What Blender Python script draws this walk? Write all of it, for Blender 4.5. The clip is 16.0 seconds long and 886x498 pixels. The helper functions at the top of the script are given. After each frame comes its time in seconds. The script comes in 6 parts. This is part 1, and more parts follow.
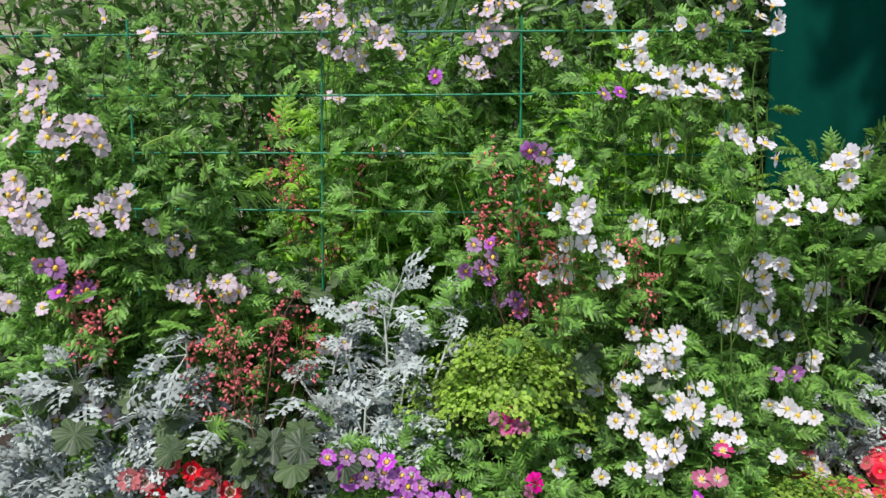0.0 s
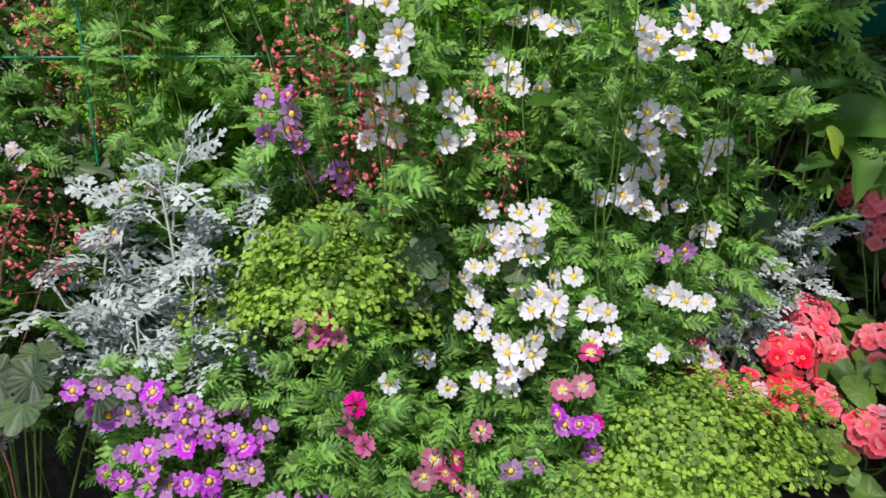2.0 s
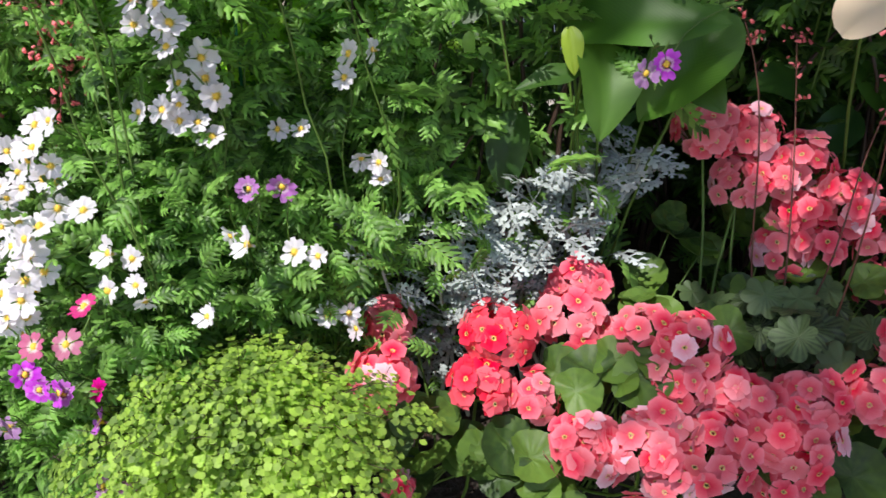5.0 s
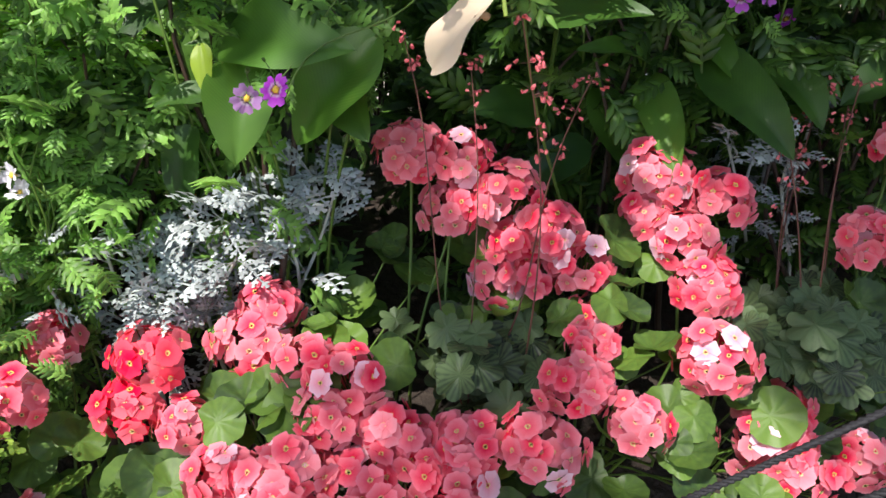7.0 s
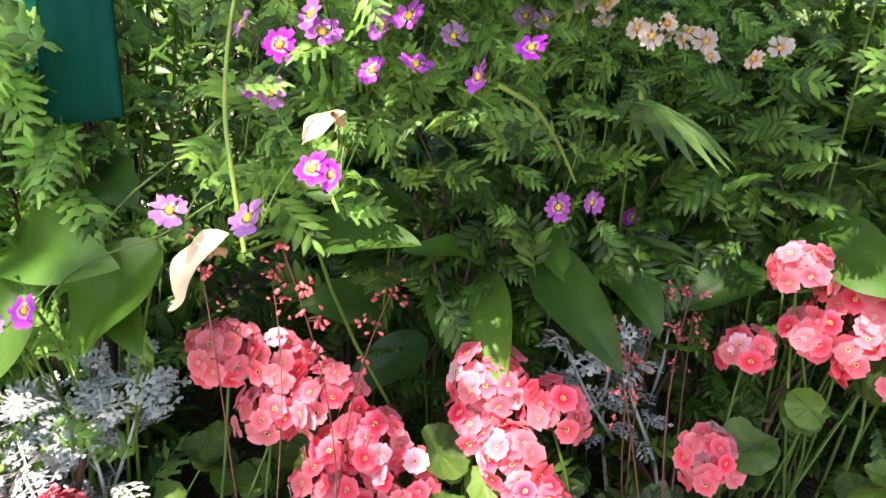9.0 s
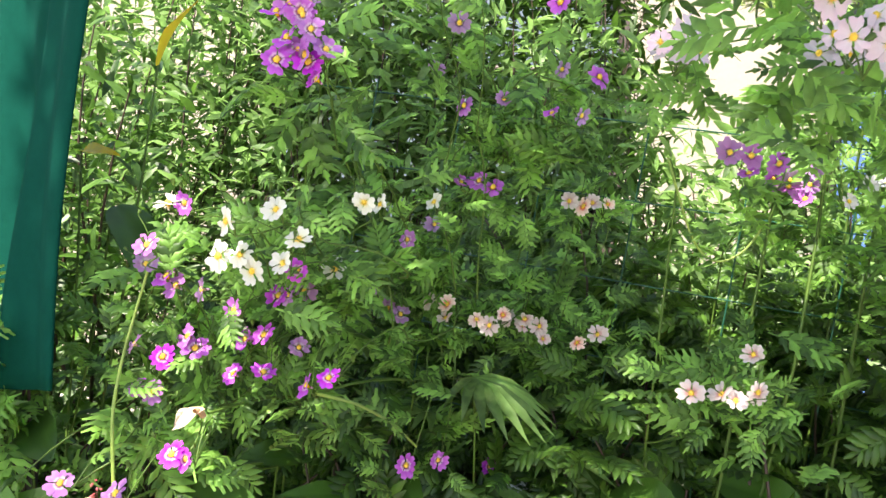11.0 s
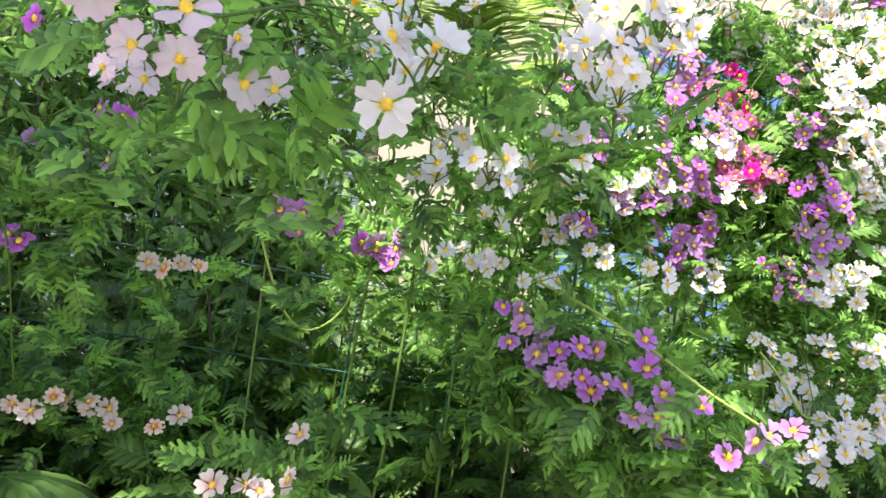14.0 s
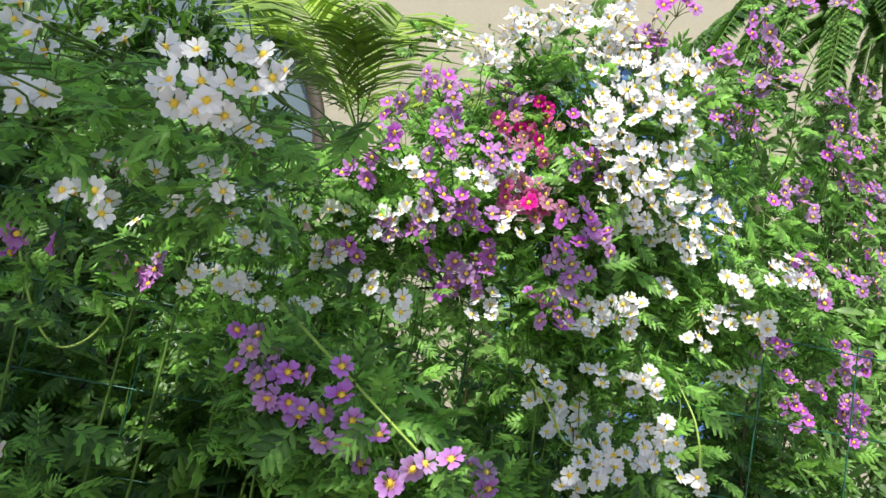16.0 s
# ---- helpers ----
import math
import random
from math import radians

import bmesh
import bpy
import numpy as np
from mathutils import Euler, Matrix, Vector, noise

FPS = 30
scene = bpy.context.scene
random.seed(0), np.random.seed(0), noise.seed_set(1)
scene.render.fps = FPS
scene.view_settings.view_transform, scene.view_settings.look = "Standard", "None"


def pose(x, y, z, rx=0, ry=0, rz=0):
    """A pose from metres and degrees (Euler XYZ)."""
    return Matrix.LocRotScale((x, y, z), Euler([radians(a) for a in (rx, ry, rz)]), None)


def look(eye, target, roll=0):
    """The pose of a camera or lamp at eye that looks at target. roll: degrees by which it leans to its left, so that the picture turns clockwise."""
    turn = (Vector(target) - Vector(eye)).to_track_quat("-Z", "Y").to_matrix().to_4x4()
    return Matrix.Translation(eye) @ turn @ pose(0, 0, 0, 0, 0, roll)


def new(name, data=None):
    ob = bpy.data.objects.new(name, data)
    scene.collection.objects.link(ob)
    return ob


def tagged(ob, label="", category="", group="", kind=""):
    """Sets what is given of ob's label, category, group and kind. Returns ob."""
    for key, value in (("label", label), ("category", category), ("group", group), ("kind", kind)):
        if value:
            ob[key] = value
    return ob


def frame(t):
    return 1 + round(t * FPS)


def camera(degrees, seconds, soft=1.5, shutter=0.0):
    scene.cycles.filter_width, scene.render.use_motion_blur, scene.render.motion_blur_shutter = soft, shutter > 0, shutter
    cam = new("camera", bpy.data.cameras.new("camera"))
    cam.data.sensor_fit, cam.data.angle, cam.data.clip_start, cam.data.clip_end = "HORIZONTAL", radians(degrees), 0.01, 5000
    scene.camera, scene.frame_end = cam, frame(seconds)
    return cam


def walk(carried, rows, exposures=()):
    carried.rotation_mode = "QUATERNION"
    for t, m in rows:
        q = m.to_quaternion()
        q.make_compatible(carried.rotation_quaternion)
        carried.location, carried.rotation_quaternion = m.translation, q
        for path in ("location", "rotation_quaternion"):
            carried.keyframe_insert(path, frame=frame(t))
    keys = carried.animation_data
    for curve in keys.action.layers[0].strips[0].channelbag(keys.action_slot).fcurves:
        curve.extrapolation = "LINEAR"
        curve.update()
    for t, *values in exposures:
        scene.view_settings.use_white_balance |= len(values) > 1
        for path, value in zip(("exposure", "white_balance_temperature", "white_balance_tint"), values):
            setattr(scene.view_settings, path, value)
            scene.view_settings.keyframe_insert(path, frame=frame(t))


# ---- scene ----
cam = camera(64.0, 16.0, 1.5, 0.15)
PATH = [
    (0, (0.076, -0.117, 1.332), (-0.061, 1.869, 1.141), 0.3),
    (0.5, (0.088, -0.036, 1.33), (-0.008, 1.947, 1.093), 0.2),
    (1, (0.106, 0.084, 1.304), (0.066, 2.056, 0.974), 0.3),
    (1.5, (0.152, 0.164, 1.284), (0.201, 2.111, 0.83), -0.0),
    (2, (0.25, 0.2, 1.28), (0.302, 2.123, 0.731), -0.4),
    (2.5, (0.404, 0.238, 1.275), (0.33, 2.146, 0.681), -0.4),
    (3, (0.539, 0.27, 1.28), (0.373, 2.158, 0.642), 0.6),
    (3.5, (0.629, 0.352, 1.264), (0.419, 2.22, 0.581), 0.8),
    (4, (0.733, 0.453, 1.242), (0.429, 2.284, 0.496), -0.9),
    (4.5, (0.871, 0.491, 1.245), (0.475, 2.29, 0.465), -1.0),
    (5, (1.029, 0.507, 1.246), (0.604, 2.287, 0.439), -0.6),
    (5.2, (1.087, 0.513, 1.247), (0.671, 2.289, 0.428), -0.5),
    (7.3, (1.516, 0.673, 1.298), (1.098, 2.441, 0.462), 2.8),
    (7.5, (1.556, 0.666, 1.31), (1.118, 2.435, 0.484), 2.7),
    (8, (1.616, 0.698, 1.327), (1.176, 2.495, 0.568), 2.4),
    (8.5, (1.646, 0.776, 1.349), (1.221, 2.617, 0.694), 3.4),
    (9, (1.668, 0.813, 1.388), (1.244, 2.697, 0.87), 3.6),
    (9.5, (1.722, 0.795, 1.444), (1.26, 2.713, 1.116), 4.1),
    (9.7, (1.753, 0.77, 1.474), (1.266, 2.693, 1.214), 4.9),
    (11.8, (2.016, 0.604, 1.584), (1.622, 2.564, 1.63), 4.7),
    (12, (2.049, 0.595, 1.579), (1.754, 2.572, 1.649), 4.3),
    (12.5, (2.101, 0.588, 1.58), (1.983, 2.582, 1.68), 4.5),
    (13, (2.13, 0.652, 1.589), (2.08, 2.647, 1.728), 5.5),
    (13.5, (2.179, 0.751, 1.6), (2.19, 2.743, 1.777), 6.1),
    (14, (2.214, 0.801, 1.601), (2.323, 2.784, 1.832), 5.3),
    (14.5, (2.274, 0.791, 1.625), (2.466, 2.762, 1.907), 5.3),
    (15, (2.386, 0.777, 1.637), (2.611, 2.742, 1.937), 5.5),
    (15.5, (2.481, 0.774, 1.645), (2.696, 2.742, 1.931), 6.1),
    (16, (2.564, 0.749, 1.652), (2.718, 2.724, 1.928), 6.7),
]
walk(cam, [(t, look(eye, target, roll)) for t, eye, target, roll in PATH], ((0, 0.15, 6500, 14), (3.5, 0.25, 6500, 17), (5.2, 0.6, 6500, 18), (8, 1.38, 6800, 21), (9, 1.9, 7200, 23), (9.7, 1.95, 7200, 22), (12.5, 1.98, 7200, 14), (14, 1.6, 6900, 15), (15, 1.2, 6800, 11), (16, 0.9, 6800, 6)))

# ---- world, sun, exposure ----
world = bpy.data.worlds.new("sky")
scene.world = world
world.use_nodes = True
wn = world.node_tree.nodes
sky = wn.new("ShaderNodeTexSky")
sky.sky_type = 'NISHITA'
sky.sun_disc = False
SUN_ELEV, SUN_AZ = 55.0, 198.0   # degrees; azimuth clockwise from +y
sky.sun_elevation = radians(SUN_ELEV)
sky.sun_rotation = radians(SUN_AZ)
wn["Background"].inputs[1].default_value = 0.13
world.node_tree.links.new(sky.outputs[0], wn["Background"].inputs[0])
sun = new("sun", bpy.data.lights.new("sun", 'SUN'))
sun.data.energy, sun.data.angle, sun.data.color = 4.2, radians(0.6), (1.0, 0.98, 0.93)
sd = Vector((math.sin(radians(SUN_AZ)) * math.cos(radians(SUN_ELEV)),
             math.cos(radians(SUN_AZ)) * math.cos(radians(SUN_ELEV)), math.sin(radians(SUN_ELEV))))
sun.matrix_world = look(sd * 20, (0, 0, 0))

R = np.random.RandomState(7)


# ---- materials ----
def mat_base(name):
    m = bpy.data.materials.new(name)
    m.use_nodes = True
    return m, m.node_tree.nodes, m.node_tree.links


def leaf_mat(name, col, var=0.35, rough=0.45, trans=0.35, island=True, tint=(1.25, 1.1, 0.6), vein=0.0, scale=60.0, contrast=0.13):
    """Leaf: two-tone by piece and by noise, part of the light passes through."""
    m, n, l = mat_base(name)
    bsdf, out = n["Principled BSDF"], n["Material Output"]
    geo, info = n.new("ShaderNodeNewGeometry"), n.new("ShaderNodeObjectInfo")
    tc, noi = n.new("ShaderNodeTexCoord"), n.new("ShaderNodeTexNoise")
    noi.inputs["Scale"].default_value = scale
    noi.inputs["Detail"].default_value = 5
    l.new(tc.outputs["Object"], noi.inputs["Vector"])
    wide = n.new("ShaderNodeTexNoise")
    wide.inputs["Scale"].default_value = 6.5
    wide.inputs["Detail"].default_value = 2
    l.new(tc.outputs["Object"], wide.inputs["Vector"])
    both = n.new("ShaderNodeMath")
    both.operation = 'MULTIPLY_ADD'
    both.inputs[1].default_value = 1.3
    l.new(wide.outputs["Fac"], both.inputs[0])
    less = n.new("ShaderNodeMath")
    less.operation = 'SUBTRACT'
    less.inputs[1].default_value = 0.65
    l.new(noi.outputs["Fac"], less.inputs[0])
    l.new(less.outputs[0], both.inputs[2])
    add = n.new("ShaderNodeMath")
    add.operation = 'ADD'
    l.new(geo.outputs["Random Per Island"] if island else info.outputs["Random"], add.inputs[0])
    l.new(both.outputs[0], add.inputs[1])
    ramp = n.new("ShaderNodeValToRGB")
    e = ramp.color_ramp.elements
    e[0].position, e[1].position = 0.3, 1.0
    half = n.new("ShaderNodeMath")
    half.operation = 'MULTIPLY'
    half.inputs[1].default_value = 0.66
    l.new(add.outputs[0], half.inputs[0])
    l.new(half.outputs[0], ramp.inputs[0])
    e[0].color = (*[c * (1 - var) for c in col], 1)
    e[1].color = (*[min(0.95, c * (1 + var) * k) for c, k in zip(col, tint)], 1)
    l.new(ramp.outputs[0], bsdf.inputs["Base Color"])
    bsdf.inputs["Roughness"].default_value = rough
    bsdf.inputs["Specular IOR Level"].default_value = 0.35
    bump = n.new("ShaderNodeBump")
    bump.inputs["Strength"].default_value = 0.25
    bump.inputs["Distance"].default_value = 0.002
    l.new(noi.outputs["Fac"], bump.inputs["Height"])
    l.new(bump.outputs[0], bsdf.inputs["Normal"])
    if vein:
        wav = n.new("ShaderNodeTexWave")
        wav.inputs["Scale"].default_value = vein
        wav.inputs["Distortion"].default_value = 1.5
        l.new(tc.outputs["UV"], wav.inputs["Vector"])
        b2 = n.new("ShaderNodeBump")
        b2.inputs["Strength"].default_value = 0.10
        b2.inputs["Distance"].default_value = 0.0012
        l.new(wav.outputs["Fac"], b2.inputs["Height"])
        l.new(bump.outputs[0], b2.inputs["Normal"])
        l.new(b2.outputs[0], bsdf.inputs["Normal"])
        dark = n.new("ShaderNodeMath")
        dark.operation = 'MULTIPLY_ADD'
        dark.inputs[1].default_value = contrast
        l.new(wav.outputs["Fac"], dark.inputs[0])
        l.new(half.outputs[0], dark.inputs[2])
        l.new(dark.outputs[0], ramp.inputs[0])
    tr = n.new("ShaderNodeBsdfTranslucent")
    hue = n.new("ShaderNodeHueSaturation")
    hue.inputs["Value"].default_value = 1.7
    l.new(ramp.outputs[0], hue.inputs["Color"])
    l.new(hue.outputs[0], tr.inputs["Color"])
    mix = n.new("ShaderNodeMixShader")
    mix.inputs[0].default_value = trans
    l.new(bsdf.outputs[0], mix.inputs[1])
    l.new(tr.outputs[0], mix.inputs[2])
    l.new(mix.outputs[0], out.inputs[0])
    return m


def petal_mat(name, stops, trans=0.3, vary=0.12):
    """Petal coloured by the distance from the flower's heart, in metres (stops: distance, colour)."""
    m, n, l = mat_base(name)
    bsdf, out = n["Principled BSDF"], n["Material Output"]
    tc, ln, sc = n.new("ShaderNodeTexCoord"), n.new("ShaderNodeVectorMath"), n.new("ShaderNodeMath")
    noi = n.new("ShaderNodeTexNoise")
    noi.inputs["Scale"].default_value = 220
    noi.inputs["Detail"].default_value = 4
    l.new(tc.outputs["Object"], noi.inputs["Vector"])
    ln.operation, sc.operation = 'LENGTH', 'MULTIPLY'
    sc.inputs[1].default_value = 1 / 0.025
    l.new(tc.outputs["Object"], ln.inputs[0])
    l.new(ln.outputs["Value"], sc.inputs[0])
    wob = n.new("ShaderNodeMath")
    wob.operation = 'MULTIPLY_ADD'
    wob.inputs[1].default_value = 0.22
    l.new(noi.outputs["Fac"], wob.inputs[0])
    l.new(sc.outputs[0], wob.inputs[2])
    ramp = n.new("ShaderNodeValToRGB")
    els = ramp.color_ramp.elements
    while len(els) < len(stops):
        els.new(0.5)
    for el, (d, c) in zip(els, stops):
        el.position, el.color = min(1, d / 0.025 + 0.11), (*c, 1)
    l.new(wob.outputs[0], ramp.inputs[0])
    info, hsv, mp, mp2 = n.new("ShaderNodeObjectInfo"), n.new("ShaderNodeHueSaturation"), n.new("ShaderNodeMapRange"), n.new("ShaderNodeMapRange")
    mp.inputs[3].default_value, mp.inputs[4].default_value = 1 - vary * 1.2, 1.0 + vary * 0.3
    mp2.inputs[3].default_value, mp2.inputs[4].default_value = 1 - vary * 1.6, 1.0 + vary
    l.new(info.outputs["Random"], mp.inputs[0])
    l.new(info.outputs["Random"], mp2.inputs[0])
    l.new(mp.outputs[0], hsv.inputs["Value"])
    l.new(mp2.outputs[0], hsv.inputs["Saturation"])
    l.new(ramp.outputs[0], hsv.inputs["Color"])
    l.new(hsv.outputs[0], bsdf.inputs["Base Color"])
    bsdf.inputs["Roughness"].default_value = 0.6
    bsdf.inputs["Specular IOR Level"].default_value = 0.2
    bump = n.new("ShaderNodeBump")
    bump.inputs["Strength"].default_value, bump.inputs["Distance"].default_value = 0.3, 0.001
    l.new(noi.outputs["Fac"], bump.inputs["Height"])
    l.new(bump.outputs[0], bsdf.inputs["Normal"])
    tr, mix = n.new("ShaderNodeBsdfTranslucent"), n.new("ShaderNodeMixShader")
    l.new(hsv.outputs[0], tr.inputs["Color"])
    mix.inputs[0].default_value = trans
    l.new(bsdf.outputs[0], mix.inputs[1])
    l.new(tr.outputs[0], mix.inputs[2])
    l.new(mix.outputs[0], out.inputs[0])
    return m


def plain_mat(name, col, rough=0.6, scale=30.0, var=0.3, bump=0.4, dist=0.003, metal=0.0, spec=0.4):
    """Solid surface with noise in colour at two scales and fine relief."""
    m, n, l = mat_base(name)
    bsdf = n["Principled BSDF"]
    tc, a, b = n.new("ShaderNodeTexCoord"), n.new("ShaderNodeTexNoise"), n.new("ShaderNodeTexNoise")
    a.inputs["Scale"].default_value, b.inputs["Scale"].default_value = scale, scale * 0.12
    a.inputs["Detail"].default_value = b.inputs["Detail"].default_value = 6
    mul, ramp = n.new("ShaderNodeMath"), n.new("ShaderNodeValToRGB")
    mul.operation = 'MULTIPLY_ADD'
    mul.inputs[1].default_value = 0.5
    half = n.new("ShaderNodeMath")
    half.operation = 'MULTIPLY'
    half.inputs[1].default_value = 0.5
    for t in (a, b):
        l.new(tc.outputs["Object"], t.inputs["Vector"])
    l.new(b.outputs["Fac"], half.inputs[0])
    l.new(a.outputs["Fac"], mul.inputs[0])
    l.new(half.outputs[0], mul.inputs[2])
    e = ramp.color_ramp.elements
    e[0].position, e[1].position = 0.3, 0.7
    e[0].color, e[1].color = (*[c * (1 - var) for c in col], 1), (*[min(0.95, c * (1 + var)) for c in col], 1)
    l.new(mul.outputs[0], ramp.inputs[0])
    l.new(ramp.outputs[0], bsdf.inputs["Base Color"])
    bsdf.inputs["Roughness"].default_value, bsdf.inputs["Metallic"].default_value = rough, metal
    bsdf.inputs["Specular IOR Level"].default_value = spec
    bp = n.new("ShaderNodeBump")
    bp.inputs["Strength"].default_value, bp.inputs["Distance"].default_value = bump, dist
    l.new(a.outputs["Fac"], bp.inputs["Height"])
    l.new(bp.outputs[0], bsdf.inputs["Normal"])
    return m


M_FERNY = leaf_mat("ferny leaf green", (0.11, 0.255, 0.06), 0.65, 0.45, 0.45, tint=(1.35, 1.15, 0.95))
# The same feathery leaf with sunshine put into its colour.
M_SUNFERN = leaf_mat("sunny ferny leaf", (0.20, 0.40, 0.06), 0.5, 0.45, 0.5, tint=(1.25, 1.1, 0.8))
# Two shrub greens: shade is put into the dark one, sunlight into the light.
M_DARKLEAF = leaf_mat("dark and shaded leaf", (0.045, 0.115, 0.028), 0.5, 0.4, 0.3)
M_SUNLEAF = leaf_mat("light and sunlit leaf", (0.115, 0.225, 0.07), 0.5, 0.45, 0.42, tint=(1.2, 1.1, 0.9))
M_STEM = leaf_mat("green stem", (0.065, 0.135, 0.032), 0.3, 0.5, 0.1)
M_PALESTEM = leaf_mat("pale green stem", (0.21, 0.33, 0.10), 0.2, 0.5, 0.1)
M_SILVER = leaf_mat("silver felted leaf", (0.31, 0.35, 0.335), 0.4, 0.9, 0.12, tint=(1.12, 1.12, 1.12))
M_SILVERSTEM = leaf_mat("silver felted stem", (0.42, 0.46, 0.42), 0.25, 0.9, 0.05, tint=(1.1, 1.1, 1.05))
M_MAIDEN = leaf_mat("maidenhair leaflet", (0.20, 0.34, 0.07), 0.48, 0.55, 0.45, tint=(1.3, 1.15, 0.8))
M_WIRY = plain_mat("dark wiry stalk", (0.05, 0.03, 0.02), 0.5)
M_REDSTALK = plain_mat("reddish flower stalk", (0.13, 0.05, 0.035), 0.5, 80)
M_BELL = leaf_mat("coral bell red", (0.80, 0.15, 0.17), 0.45, 0.55, 0.3, tint=(1.15, 1.4, 1.3))
M_HEUCHERA = leaf_mat("coral bells leaf", (0.040, 0.072, 0.050), 0.7, 0.5, 0.2, island=False, vein=2.3, scale=110, contrast=0.4)
M_PRIMLEAF = leaf_mat("primrose leaf", (0.060, 0.125, 0.034), 0.5, 0.5, 0.3, island=False, vein=1.6, contrast=0.07)
M_LILY = leaf_mat("glossy lily leaf", (0.034, 0.10, 0.02), 0.45, 0.42, 0.3, island=False, vein=11.0, scale=18, contrast=0.07)
M_LILYLIGHT = leaf_mat("light lily leaf", (0.052, 0.135, 0.03), 0.45, 0.48, 0.35, island=False, vein=11.0, scale=18, contrast=0.08)
M_YELLOWLEAF = leaf_mat("yellowing leaf", (0.55, 0.45, 0.06), 0.3, 0.5, 0.35, island=False)
M_LIMELEAF = leaf_mat("yellow-green leaf", (0.20, 0.32, 0.05), 0.4, 0.4, 0.4, island=False, vein=14.0, scale=18, contrast=0.05)
M_PALM = leaf_mat("palm leaflet", (0.20, 0.31, 0.12), 0.4, 0.4, 0.4)
M_SPATHE = petal_mat("faded cream spathe", [(0.0, (0.70, 0.54, 0.36)), (0.02, (0.76, 0.63, 0.45))], 0.3)
M_SPADIX = plain_mat("spent brown spadix", (0.40, 0.24, 0.12), 0.8, 120)
M_EYE = plain_mat("yellow flower throat", (0.80, 0.50, 0.05), 0.6, 300)
M_SOIL = plain_mat("dark damp soil", (0.035, 0.026, 0.018), 0.95, 40, 0.5, 1.0, 0.02)
M_SAND = plain_mat("pale gravel path", (0.34, 0.31, 0.26), 0.9, 60, 0.25, 0.6, 0.008)
M_WIRE = plain_mat("green plastic coated wire", (0.01, 0.19, 0.09), 0.35, 200, 0.15, 0.1)
M_WIREDARK = plain_mat("dark green coated wire", (0.006, 0.07, 0.04), 0.4, 200, 0.15, 0.1)
M_CLOTH = plain_mat("dark green cloth", (0.0012, 0.046, 0.032), 1.0, 500, 0.12, 0.5, 0.0006, spec=0.03)
M_ROPE = plain_mat("black braided rope", (0.012, 0.012, 0.013), 0.7, 300, 0.4, 0.5)
M_BARK = plain_mat("grey-brown bark", (0.16, 0.12, 0.085), 0.9, 35, 0.4, 0.8, 0.008)
M_IRON = plain_mat("dark iron", (0.03, 0.03, 0.03), 0.5, 90, 0.3, 0.3, metal=0.6)
M_WALL = plain_mat("beige stucco", (0.30, 0.265, 0.205), 0.85, 25, 0.08, 0.4, 0.004)
M_FRAME = plain_mat("dark brown window frame", (0.055, 0.04, 0.03), 0.5, 30)
M_GLASS = plain_mat("window glass", (0.10, 0.13, 0.15), 0.08, 3, 0.1, 0.0)
M_BLUE = plain_mat("blue painted panel", (0.06, 0.13, 0.30), 0.45, 10, 0.12, 0.1)


# ---- mesh tools ----
def mesh_from(name, v, f, mat, smooth=False):
    me = bpy.data.meshes.new(name)
    me.from_pydata([tuple(p) for p in v], [], [tuple(q) for q in f])
    me.materials.append(mat)
    if smooth:
        me.polygons.foreach_set("use_smooth", [True] * len(me.polygons))
    me.update()
    return me


def child(name, me, parent, label="", kind="", m=None):
    ob = new(name, me)
    ob.parent = parent
    if m is not None:
        ob.matrix_basis = m
    if label or kind:
        tagged(ob, label, kind=kind)
    return ob


def thing(name, at, label, category, group=""):
    ob = new(name)
    ob.empty_display_size = 0.05
    ob.location = at
    bpy.context.view_layer.update()
    return tagged(ob, label, category, group)


def unit(a):
    a = np.asarray(a, float)
    return a / np.maximum(np.linalg.norm(a, axis=-1, keepdims=True), 1e-9)


def basis(d, up):
    """Rows of frames: x along d, z near up."""
    d = unit(d)
    y = unit(np.cross(up, d))
    z = np.cross(d, y)
    return np.stack([d, y, z], -1)


